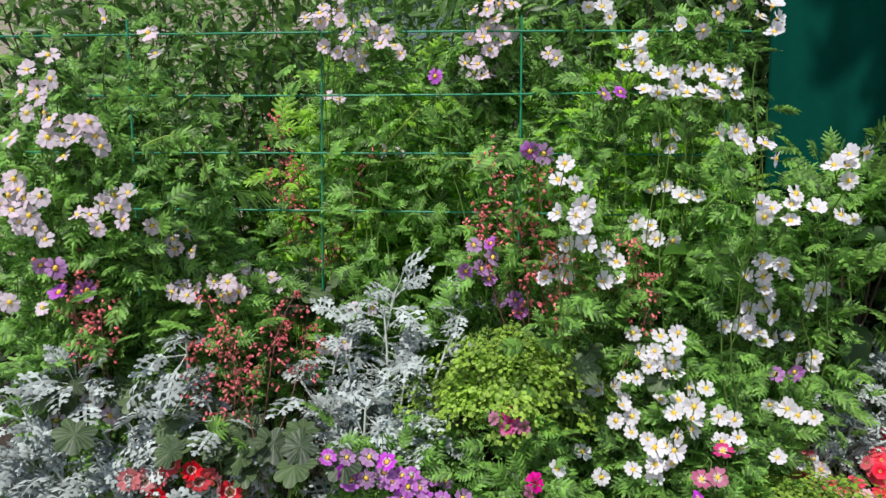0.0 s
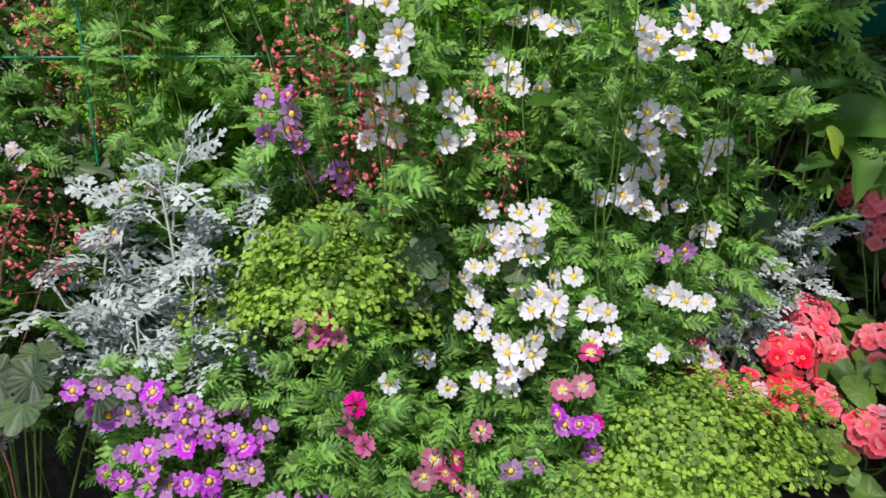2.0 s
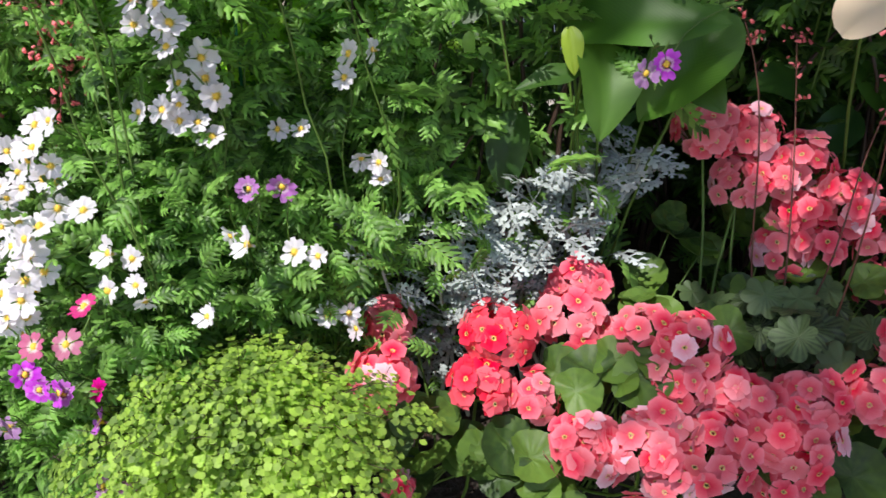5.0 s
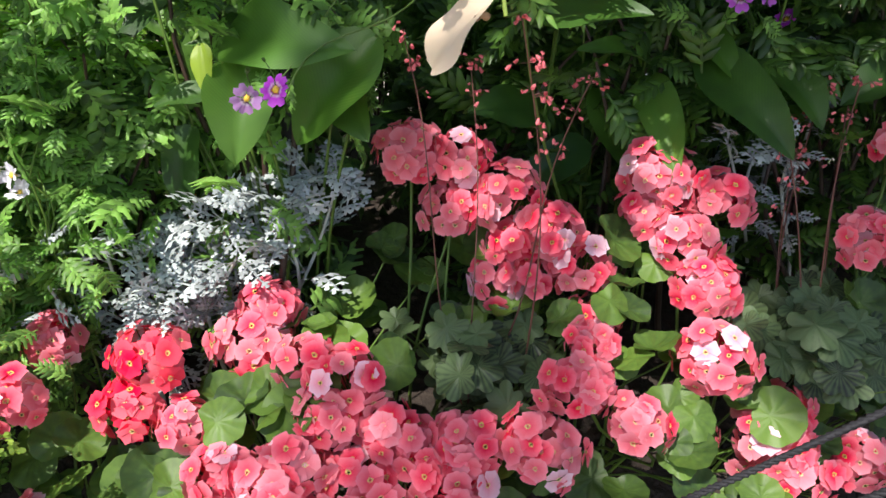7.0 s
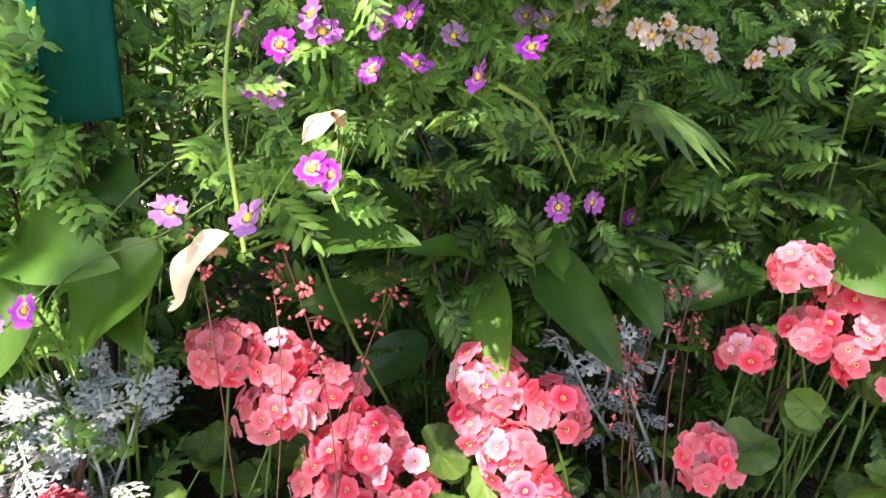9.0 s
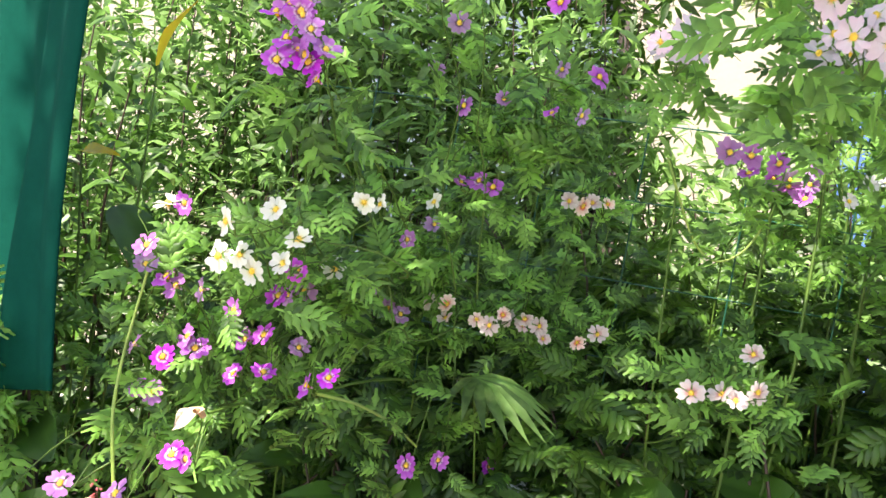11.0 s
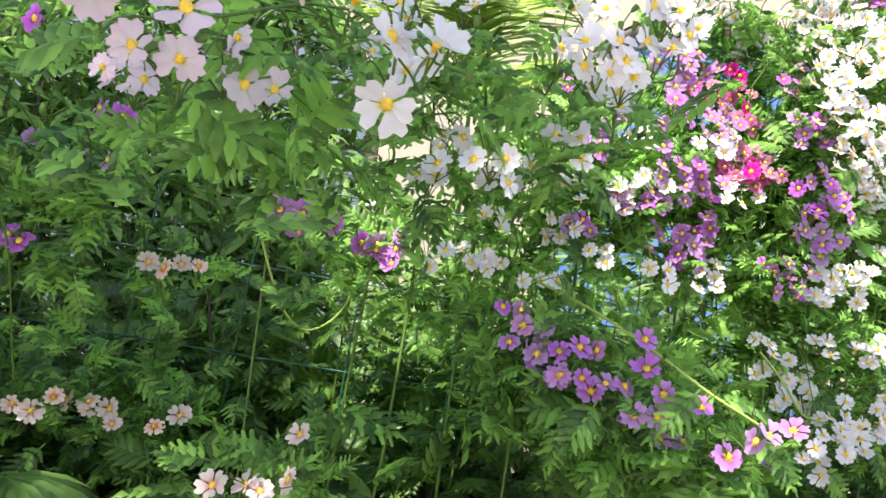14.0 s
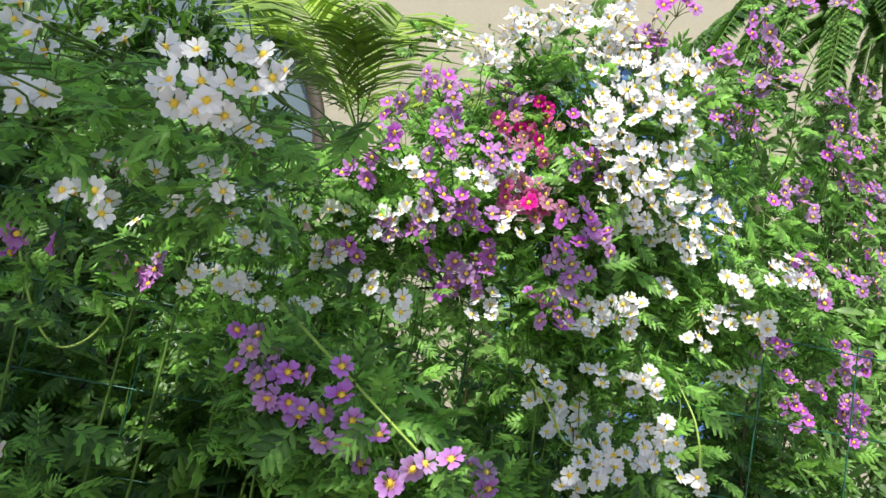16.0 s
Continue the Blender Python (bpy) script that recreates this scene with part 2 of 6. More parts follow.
class Soup:
    """Many small copies of small shapes, gathered into one mesh."""

    def __init__(self):
        self.v, self.f, self.n = [], [], 0

    def put(self, tpl, pos, d, up, size):
        tv, tf = tpl
        pos, d, up = np.atleast_2d(pos), np.atleast_2d(d), np.atleast_2d(up)
        size = np.broadcast_to(size, len(pos))
        b = basis(d, up)
        v = np.einsum('nij,kj->nki', b, tv) * size[:, None, None] + pos[:, None, :]
        k = len(tv)
        f = tf[None] + (self.n + k * np.arange(len(pos)))[:, None, None]
        self.v.append(v.reshape(-1, 3))
        self.f.append(f.reshape(-1, 3))
        self.n += k * len(pos)

    def tube(self, pts, r0, r1, sides=5):
        pts = np.asarray(pts, float)
        n = len(pts)
        tang = unit(np.gradient(pts, axis=0))
        ref = np.array([0.31, 0.87, 0.38])
        a = unit(np.cross(tang, ref))
        b = np.cross(tang, a)
        rad = np.linspace(r0, r1, n)[:, None, None]
        ang = np.linspace(0, 2 * np.pi, sides, endpoint=False)
        ring = (np.cos(ang)[None, :, None] * a[:, None] + np.sin(ang)[None, :, None] * b[:, None]) * rad + pts[:, None]
        self.v.append(ring.reshape(-1, 3))
        q = []
        for i in range(n - 1):
            for s in range(sides):
                p, o = i * sides + s, i * sides + (s + 1) % sides
                q += [(p, o, o + sides), (p, o + sides, p + sides)]
        self.f.append(np.array(q) + self.n)
        self.n += n * sides

    def mesh(self, name, mat, origin=(0, 0, 0), smooth=False):
        v = np.concatenate(self.v) - np.asarray(origin)
        f = np.concatenate(self.f).astype(np.int32)
        me = bpy.data.meshes.new(name)
        me.vertices.add(len(v))
        me.vertices.foreach_set("co", v.astype(np.float32).ravel())
        me.loops.add(f.size)
        me.loops.foreach_set("vertex_index", f.ravel())
        me.polygons.add(len(f))
        me.polygons.foreach_set("loop_start", np.arange(0, f.size, 3, dtype=np.int32))
        if smooth:
            me.polygons.foreach_set("use_smooth", np.ones(len(f), bool))
        me.materials.append(mat)
        me.update(calc_edges=True)
        return me


def curve_pts(a, b, sag=0.0, n=8, wob=0.0):
    """A bowed line from a to b, lifted by sag in the middle and a little crooked."""
    a, b = np.asarray(a, float), np.asarray(b, float)
    t = np.linspace(0, 1, n)[:, None]
    p = a + (b - a) * t
    p[:, 2] += (4 * t * (1 - t))[:, 0] * sag
    if wob:
        w = R.randn(3) * wob
        w2 = R.randn(3) * wob * 0.6
        p += np.sin(t * np.pi) * w + np.sin(t * 2 * np.pi) * w2
    return p


def soil_z(x, y):
    return 0.34 + 0.2 * (y - 1.0) if y > 1.0 else max(0.0, 0.34 - (1.0 - y) * 3.0)


# ---- small shapes: x runs from the stalk to the tip, z is the upper face ----
def ferny_template(pairs=5, wid=0.42, droop=0.2, rich=True):
    """A feathery leaf of length 1: pairs of side leaflets with three blunt lobes on a narrow winged rib."""
    v, f = [], []
    half = [(0.0, 0.06), (0.45, 0.24), (0.60, 0.10), (1.0, 0.07)] if rich else [(0.0, 0.07), (0.48, 0.20), (1.0, 0.03)]
    outline = [(x, -y) for x, y in half] + [(x, y) for x, y in half[::-1]]

    def z(x):
        return -droop * x * x

    v += [(0, -0.014, 0), (0, 0.014, 0), (0.45, -0.026, z(0.45)), (0.45, 0.026, z(0.45)), (0.97, 0, z(0.97))]
    f += [(0, 2, 3), (0, 3, 1), (2, 4, 3)]

    def leaflet(x, ang, ln):
        k = len(v)
        c, q = math.cos(ang), math.sin(ang)
        v.append((x + c * ln * 0.45, q * ln * 0.45, z(x) + 0.035))
        for a, b in outline:
            v.append((x + (a * c - b * q) * ln, (a * q + b * c) * ln, z(x + 0.5 * a * c * ln) + 0.05 * a - 0.10 * a * a - 0.12 * abs(b)))
        m = len(outline)
        f.extend((k, k + 1 + i, k + 1 + (i + 1) % m) for i in range(m))

    for i in range(pairs):
        x = 0.16 + 0.72 * i / pairs
        ln = wid * (1 - abs(x - 0.42) * 1.15)
        leaflet(x, 1.02 - 0.25 * x, ln)
        leaflet(x + 0.03, -1.02 + 0.25 * x, ln)
    leaflet(0.84, 0.0, 0.24)
    return np.array(v), np.array(f)


def silver_template():
    """A deeply cut felted leaf: broad blunt lobes, each ending in three rounded fingers."""
    v, f = [], []
    half = [(0.0, 0.075), (0.42, 0.085), (0.60, 0.36), (0.76, 0.34), (0.74, 0.11), (1.0, 0.17), (1.08, 0.05)]
    outline = [(x, -y) for x, y in half] + [(x, y) for x, y in half[::-1]]

    def z(x):
        return 0.12 * math.sin(x * 3.0) - 0.20 * x * x

    for i in range(6):
        x = i / 5
        w = 0.018 + 0.024 * math.sin(x * math.pi) ** 0.7
        v += [(x * 0.88, -w, z(x)), (x * 0.88, w, z(x))]
    for i in range(5):
        k = 2 * i
        f += [(k, k + 2, k + 3), (k, k + 3, k + 1)]

    def lobe(x, ang, ln):
        c, q = math.cos(ang), math.sin(ang)
        k = len(v)
        v.append((x * 0.88 + c * ln * 0.6, q * ln * 0.6, z(x) + 0.04))
        for a, b in outline:
            v.append((x * 0.88 + (a * c - b * q) * ln, (a * q + b * c) * ln, z(x) + 0.08 * a - 0.11 * a * a - 0.05 * abs(b)))
        m = len(outline)
        f.extend((k, k + 1 + i, k + 1 + (i + 1) % m) for i in range(m))

    for x, ln in ((0.28, 0.24), (0.48, 0.36), (0.68, 0.36), (0.86, 0.28)):
        lobe(x, 0.95, ln)
        lobe(x + 0.04, -0.95, ln)
    lobe(1.0, 0.0, 0.30)
    return np.array(v), np.array(f)


FERNY = ferny_template(5, 0.42, 0.25)
FERNY_WIDE = ferny_template(5, 0.44, 0.18, False)
SILVER = silver_template()
FAN = (np.array([(0, 0, 0), (0.55, -0.55, 0.03), (0.95, -0.28, 0.0), (1.0, 0.02, -0.03), (0.92, 0.30, 0.0), (0.5, 0.52, 0.03)]),
       np.array([(0, 1, 2), (0, 2, 3), (0, 3, 4), (0, 4, 5)]))
LANCE = (np.array([(0, 0, 0), (0.3, -0.13, 0.05), (0.3, 0.13, 0.05), (0.65, -0.11, 0.0), (0.65, 0.11, 0.0), (1, 0, -0.14), (0.3, 0, 0.02), (0.65, 0, -0.03)]),
         np.array([(0, 1, 6), (0, 6, 2), (1, 3, 7), (1, 7, 6), (6, 7, 4), (6, 4, 2), (3, 5, 7), (7, 5, 4)]))
FINGER = (LANCE[0] * (1, 0.5, 1), LANCE[1])
BLADE = (np.array([(0, -0.02, 0), (0, 0.02, 0), (0.4, -0.035, 0.04), (0.4, 0.035, 0.04), (1, 0, -0.15)]),
         np.array([(0, 2, 3), (0, 3, 1), (2, 4, 3)]))
BELL = (np.array([(0, 0, 0)] + [(0.35, 0.25 * math.cos(a), 0.25 * math.sin(a)) for a in np.arange(5) * 2 * math.pi / 5]
                 + [(1.0, 0.33 * math.cos(a), 0.33 * math.sin(a)) for a in np.arange(5) * 2 * math.pi / 5]),
        np.array([(0, 1 + i, 1 + (i + 1) % 5) for i in range(5)]
                 + [(1 + i, 6 + i, 6 + (i + 1) % 5) for i in range(5)] + [(1 + i, 6 + (i + 1) % 5, 1 + (i + 1) % 5) for i in range(5)]))


# ---- flowers ----
def butterfly_flower_mesh(name, mat, seed, radius=0.019):
    """Five broad notched petals that overlap round a throat, cupped and ruffled; z is the face."""
    rr = np.random.RandomState(seed)
    v, f = [], []
    cup = rr.uniform(0.0, 0.45)
    rim = ((-1.0, 0.70), (-0.74, 0.97), (-0.34, 1.03), (0.0, 0.85), (0.34, 1.04), (0.74, 0.96), (1.0, 0.70))
    for k in range(5):
        a = 2 * math.pi * (k + rr.uniform(-0.09, 0.09)) / 5
        s = radius * rr.uniform(0.88, 1.08)
        wide = radians(rr.uniform(34, 40))
        lift, curl, skew = cup + rr.uniform(-0.22, 0.22), rr.uniform(0.0, 0.35), rr.uniform(-0.22, 0.22)
        b = len(v)
        for ring, spread in ((0.10, 0.55), (0.52, 0.88), (0.82, 0.98), (1.0, 1.0)):
            for u, edge in rim:
                r = ring * (1 + (edge * rr.uniform(0.96, 1.05) - 1) * max(0.0, ring - 0.2) / 0.8)
                ang = a + u * wide * spread
                zz = 0.012 * (k % 2) + r * lift - curl * max(0, r - 0.5) ** 2 + skew * u * r + 0.07 * r * math.cos(u * 5 + k) + 0.03 * rr.uniform(-1, 1) * r
                v.append((r * s * math.cos(ang), r * s * math.sin(ang), zz * s))
        n = len(rim)
        for j in range(3):
            for i in range(n - 1):
                p = b + j * n + i
                f.append((p, p + n, p + n + 1, p + 1))
    # the narrow tube behind
    b = len(v)
    for z, r in ((0.001, 0.16), (-0.5, 0.07)):
        for i in range(5):
            a = 2 * math.pi * i / 5
            v.append((r * radius * math.cos(a), r * radius * math.sin(a), z * radius))
    f += [(b + i, b + (i + 1) % 5, b + 5 + (i + 1) % 5, b + 5 + i) for i in range(5)]
    return mesh_from(name, v, f, mat, True)


def eye_mesh():
    v, f = [(0, 0.001, 0.0044)], []
    for z, r in ((0.0034, 0.0030), (0.0002, 0.0040)):
        for i in range(6):
            a = 2 * math.pi * i / 6
            v.append((r * math.cos(a), r * math.sin(a) * 1.25 + 0.0006, z))
    f += [(0, 1 + i, 1 + (i + 1) % 6) for i in range(6)] + [(1 + i, 7 + i, 7 + (i + 1) % 6, 1 + (i + 1) % 6) for i in range(6)]
    return mesh_from("eye", v, f, M_EYE, True)


YEL, ORA = (0.85, 0.55, 0.05), (0.75, 0.30, 0.04)
PETALS = {
    "white": [(0.0035, YEL), (0.0055, (0.82, 0.74, 0.50)), (0.0072, (0.82, 0.79, 0.83)), (0.02, (0.85, 0.82, 0.87))],
    "cream": [(0.003, YEL), (0.006, (0.85, 0.78, 0.45)), (0.009, (0.86, 0.85, 0.72)), (0.02, (0.88, 0.87, 0.80))],
    "blush": [(0.002, YEL), (0.0045, (0.80, 0.62, 0.40)), (0.0065, (0.78, 0.69, 0.76)), (0.02, (0.80, 0.63, 0.74))],
    "peach": [(0.003, ORA), (0.006, (0.80, 0.30, 0.25)), (0.010, (0.86, 0.62, 0.55)), (0.02, (0.88, 0.74, 0.68))],
    "purple": [(0.003, YEL), (0.0058, (0.16, 0.03, 0.16)), (0.008, (0.42, 0.14, 0.47)), (0.02, (0.52, 0.23, 0.58))],
    "lilac": [(0.004, YEL), (0.007, (0.45, 0.15, 0.30)), (0.010, (0.50, 0.20, 0.58)), (0.02, (0.56, 0.27, 0.66))],
    "violet": [(0.003, YEL), (0.005, (0.22, 0.02, 0.12)), (0.0075, (0.66, 0.45, 0.62)), (0.0105, (0.50, 0.11, 0.55)), (0.02, (0.56, 0.17, 0.62))],
    "magenta": [(0.003, YEL), (0.006, (0.25, 0.02, 0.08)), (0.009, (0.52, 0.05, 0.24)), (0.02, (0.60, 0.10, 0.33))],
    "hotpink": [(0.003, (0.30, 0.02, 0.08)), (0.007, (0.42, 0.01, 0.13)), (0.011, (0.58, 0.03, 0.24)), (0.02, (0.68, 0.06, 0.32))],
    "ruby": [(0.003, YEL), (0.006, (0.78, 0.62, 0.58)), (0.010, (0.58, 0.08, 0.22)), (0.02, (0.58, 0.06, 0.22))],
    "redrim": [(0.003, (0.16, 0.10, 0.03)), (0.0065, (0.30, 0.03, 0.03)), (0.0085, (0.80, 0.62, 0.58)), (0.0105, (0.60, 0.02, 0.03)), (0.02, (0.66, 0.04, 0.05))],
}
WORDS = {"white": "white yellow-throated", "cream": "creamy white", "blush": "pale blush pink", "peach": "pale peach-pink", "purple": "mauve purple",
         "lilac": "lilac yellow-throated", "violet": "bright violet white-eyed", "magenta": "deep magenta", "hotpink": "hot pink", "ruby": "ruby and white", "redrim": "scarlet white-ringed"}
FLOWERS = {}
for ci, (kind, stops) in enumerate(PETALS.items()):
    pm = petal_mat(kind + " petal", stops, 0.42 if kind in ("white", "blush", "cream") else 0.32, 0.1 if kind in ("white", "cream") else 0.25)
    FLOWERS[kind] = [butterfly_flower_mesh("flower", pm, 31 * ci + s) for s in range(5)]
EYE = eye_mesh()


def face_matrix(p, nrm, size, turn):
    """Pose with z along nrm."""
    q = Vector(nrm).to_track_quat('Z', 'Y').to_matrix().to_4x4()
    return Matrix.Translation(p) @ q @ pose(0, 0, 0, 0, 0, turn) @ Matrix.Diagonal((size, size, size, 1))


BLOOMS, PLANS = [], []


def behind_blooms(p, reach=0.06):
    """Foliage grows behind the flowers that open in front of it: moves leaves back where they would stand before a bloom."""
    b = np.array(BLOOMS)
    slope = np.clip((1.45 - b[:, 2]) / 0.8, -0.5, 0.8)
    out = p.copy()
    for k in range(len(p)):
        d = np.hypot(b[:, 0] - p[k, 0], p[k, 2] - b[:, 2] - slope * (b[:, 1] - p[k, 1]))
        near = (d < reach * b[:, 3]) & (b[:, 1] - p[k, 1] < 0.6)
        if near.any():
            y = b[near, 1].max() if R.rand() < 0.6 else b[near, 1].min()
            if p[k, 1] < y + 0.03:
                out[k, 1] = y + R.uniform(0.03, 0.10)
    return out


def butterfly_flower(kind, base, clusters, leafy=1.0, size=1.0, low=0.0, arch=False):
    """Registers a plant; clusters: (x, y, z, count)."""
    PLANS.append((kind, base, clusters, leafy, size, low, arch))
    BLOOMS.extend((x, y, z, 1.0 if n < 3 else 1.3) for x, y, z, n in clusters)


def build_butterfly_flower(kind, base, clusters, leafy, size, low, arch):
    """A feathery-leaved plant: wiry stems from its base to each cluster of flowers."""
    bx, by = base
    root = Vector((bx, by, soil_z(bx, by) - 0.01))
    plant = thing("butterfly_flower", root, WORDS[kind] + " butterfly flower plant with feathery leaves in the bed", "flowering plant", "butterfly flowers")
    leaves = Soup()
    rt = np.array(root)
    nodes, per = [], 10 if low > 0.1 else 5
    for g in range(0, len(clusters), per):
        mean = np.mean([c[:3] for c in clusters[g:g + per]], axis=0)
        lowest = min(c[2] for c in clusters[g:g + per])
        node = mean * 0.8 + rt * 0.2
        node[1] = mean[1] + 0.07
        node[2] = max(rt[2] + 0.1, mean[2] - 0.06 if low > 0.1 else lowest - 0.10)
        main = Soup()
        if arch:
            node = mean + (0.10, 0.30, 0.16)
            bend = np.array((node[0] + 0.05, rt[1], node[2] - 0.05))
            main.tube(np.concatenate([curve_pts(rt, bend, 0, 7, 0.02)[:-1], curve_pts(bend, node, 0.05, 6, 0.01)]), 0.0032, 0.0020, 6)
        else:
            foot = rt + R.randn(3) * (0.04, 0.03, 0)
            if low > 0.1:
                bend = np.array((foot[0] * 0.7 + node[0] * 0.3, max(foot[1], node[1] + 0.2), node[2] - 0.06))
                main.tube(np.concatenate([curve_pts(foot, bend, 0, 8, 0.03)[:-1], curve_pts(bend, node, 0.03, 6, 0.01)]), 0.0024, 0.0013, 6)
            else:
                main.tube(curve_pts(foot, node, 0, 9, 0.03), 0.0024, 0.0016, 6)
        child("stem", main.mesh("stem", M_STEM, root, True), plant)
        nodes.append(node)
    for ci, (x, y, z, n) in enumerate(clusters):
        stems = Soup()
        top = np.array((x, y, z))
        start = nodes[ci // per] + (R.randn(3) * (0.05, 0.02, 0.03) + (0, 0.12, 0) if low > 0.1 else (0, 0, 0))
        knee = start * 0.45 + top * 0.55 + (0, 0.03, 0.01)
        pts = np.concatenate([curve_pts(start, knee, 0.0, 7, 0.012)[:-1], curve_pts(knee, top + (0, 0.02, -0.015), 0.015, 9, 0.010)])
        stems.tube(pts, 0.0016, 0.0010, 5)
        ls = 0.68 if bx < 1.0 else 0.95
        cnt = int((30 if bx < 1.0 else 15) * leafy)
        i = R.randint(0, len(pts) - 1, cnt)
        p = pts[i] + R.randn(cnt, 3) * (0.045, 0.03, 0.045) + (0, 0.02, -0.02)
        if low < 0.1:
            extra = np.array([rt * (1 - u) + top * u for u in R.uniform(0.25, 0.8, int(9 * leafy))])
            p = np.concatenate([p, extra + R.randn(len(extra), 3) * (0.05, 0.03, 0.03)])
        p = p[p[:, 2] > low]
        if len(p):
            cnt = len(p)
            p = behind_blooms(p)
            d = R.randn(cnt, 3) * (1, 0.6, 0.5) + (0, -0.2, 0.1)
            leaves.put(FERNY if R.rand() < 0.65 else FERNY_WIDE, p, d, R.randn(cnt, 3) * 0.5 + (0, -0.5, 1), R.uniform(0.05, 0.105, cnt) * ls)
        cnt = int((9 if bx < 2.5 else 5) * leafy)
        p = behind_blooms(top + R.randn(cnt, 3) * (0.045, 0.02, 0.035) + (0, 0.045, -0.03))
        d = R.randn(cnt, 3) * (1, 0.4, 0.7) + (0, -0.1, 0.2)
        leaves.put(FERNY, p, d, R.randn(cnt, 3) * 0.5 + (0, -0.6, 1), R.uniform(0.04, 0.08, cnt) * ls)
        lean = R.randn(3) * 0.15
        flowers = []
        for k in range(n):
            if n == 1:
                q = top.copy()
            else:
                a = 2.4 * k + R.rand()
                rad = 0.0165 * math.sqrt(k + 0.3) * size
                q = top + np.array((math.cos(a) * rad * 1.25, -abs(R.randn()) * 0.008, math.sin(a) * rad * 0.95))
            nr = Vector((R.randn() * 0.55 + lean[0], -0.9, 0.40 + R.randn() * 0.45 + lean[2])).normalized()
            stems.tube(curve_pts(top + (0, 0.02, -0.015), q - np.array(nr) * 0.008, 0.004, 4), 0.0011, 0.0008, 3)
            flowers.append((q, nr, size * R.uniform(0.82, 1.12), R.uniform(-25, 25)))
        nb = R.randint(1, 4)
        for q in top + R.randn(nb, 3) * (0.022, 0.01, 0.018) + (0, 0.0, 0.018):
            stems.tube(curve_pts(top + (0, 0.02, -0.015), q, 0.004, 4), 0.0009, 0.0007, 3)
            stems.put(BELL, q, R.randn(3) * 0.5 + (0, -0.3, 0.8), (1, 0, 0), R.uniform(0.006, 0.010))
        child("stem", stems.mesh("stem", M_STEM, root, True), plant)
        for q, nr, s, turn in flowers:
            fl = child("flower", FLOWERS[kind][R.randint(5)], plant, m=face_matrix(Vector(q) - root, nr, s, turn))
            if kind not in ("hotpink", "redrim"):
                child("eye", EYE, fl)
    child("foliage", leaves.mesh("foliage", M_FERNY, root), plant, "feathery bright green leaves", "stuff")
    return plant


# ---- primroses ----
def floret_mesh(name, mat, seed, radius=0.0175):
    """Five heart-shaped petals that overlap into a ruffled round flower."""
    rr = np.random.RandomState(seed)
    v, f = [], []
    rim = ((-1.0, 0.80), (-0.55, 1.0), (0.0, 0.90), (0.55, 1.0), (1.0, 0.80))
    for k in range(5):
        a = 2 * math.pi * k / 5 + rr.uniform(-0.1, 0.1)
        s = radius * rr.uniform(0.93, 1.07)
        lift, wide, skew = rr.uniform(0.0, 0.3), radians(rr.uniform(40, 47)), rr.uniform(-0.15, 0.15)
        b = len(v)
        for ring, spread in ((0.08, 0.6), (0.55, 0.95), (1.0, 1.0)):
            for u, edge in rim:
                r = ring * (edge * rr.uniform(0.95, 1.05) if ring == 1.0 else 1.0)
                ang = a + u * wide * spread
                zz = 0.03 * (k % 2) + r * lift - 0.28 * max(0, r - 0.45) ** 2 + skew * u * r + rr.uniform(-0.05, 0.05) * r
                v.append((r * s * math.cos(ang), r * s * math.sin(ang), zz * s))
        for j in range(2):
            for i in range(4):
                p = b + j * 5 + i
                f.append((p, p + 5, p + 6, p + 1))
    return mesh_from(name, v, f, mat, True)


PRIM = {}
for nm, c0, c1 in (("coral", (0.80, 0.06, 0.11), (0.86, 0.13, 0.18)), ("red", (0.78, 0.03, 0.06), (0.84, 0.07, 0.11)), ("pink", (0.86, 0.32, 0.40), (0.88, 0.48, 0.55))):
    pm = petal_mat(nm + " primrose petal", [(0.001, (0.45, 0.50, 0.10)), (0.0024, (0.78, 0.60, 0.22)), (0.0040, c0), (0.010, c1), (0.0175, tuple(min(0.9, c * 1.05 + (0.02 if nm == "red" else 0.10)) for c in c1))], 0.3, 0.1)
    PRIM[nm] = [floret_mesh("floret", pm, 7 * len(nm) + s) for s in range(4)]


def disc_leaf_mesh(name, mat, radius, cup, scallops, depth, seed, notch=True):
    """A round leaf with a wavy rim and a notch at the stalk; x points away from the stalk."""
    rr = np.random.RandomState(seed)
    v, f, uv = [(0, 0, 0)], [], []
    n, rings = 54, 4
    for j in range(1, rings + 1):
        t = j / rings
        for i in range(n):
            a = math.pi + (i + 0.5) / n * 2 * math.pi
            edge = 1 + depth * abs(math.sin(a * scallops / 2)) ** 0.6 * t - (0.35 * max(0, math.cos(a - math.pi) - 0.72) / 0.28 if notch else 0) * t
            r = radius * t * edge
            z = cup * radius * t * t + radius * t * (0.07 * math.sin(a * 3 + seed) + 0.05 * math.sin(a * 5 + 2 * seed) + (0.04 if depth > 0.3 else 0.012) * math.sin(a * scallops))
            v.append((r * math.cos(a) + radius * 0.15, r * math.sin(a), z + rr.uniform(-0.01, 0.01) * radius))
    f += [(0, 1 + i, 1 + (i + 1) % n) for i in range(n)]
    for j in range(rings - 1):
        for i in range(n):
            p, q = 1 + j * n + i, 1 + j * n + (i + 1) % n
            f.append((p, p + n, q + n, q))
    me = mesh_from(name, v, f, mat, True)
    lay = me.uv_layers.new(name="UVMap")
    for lp in me.loops:
        x, y, _ = v[lp.vertex_index]
        lay.data[lp.index].uv = (math.atan2(y, x) / 6.2832 * 3, math.hypot(x, y) * 2)
    return me


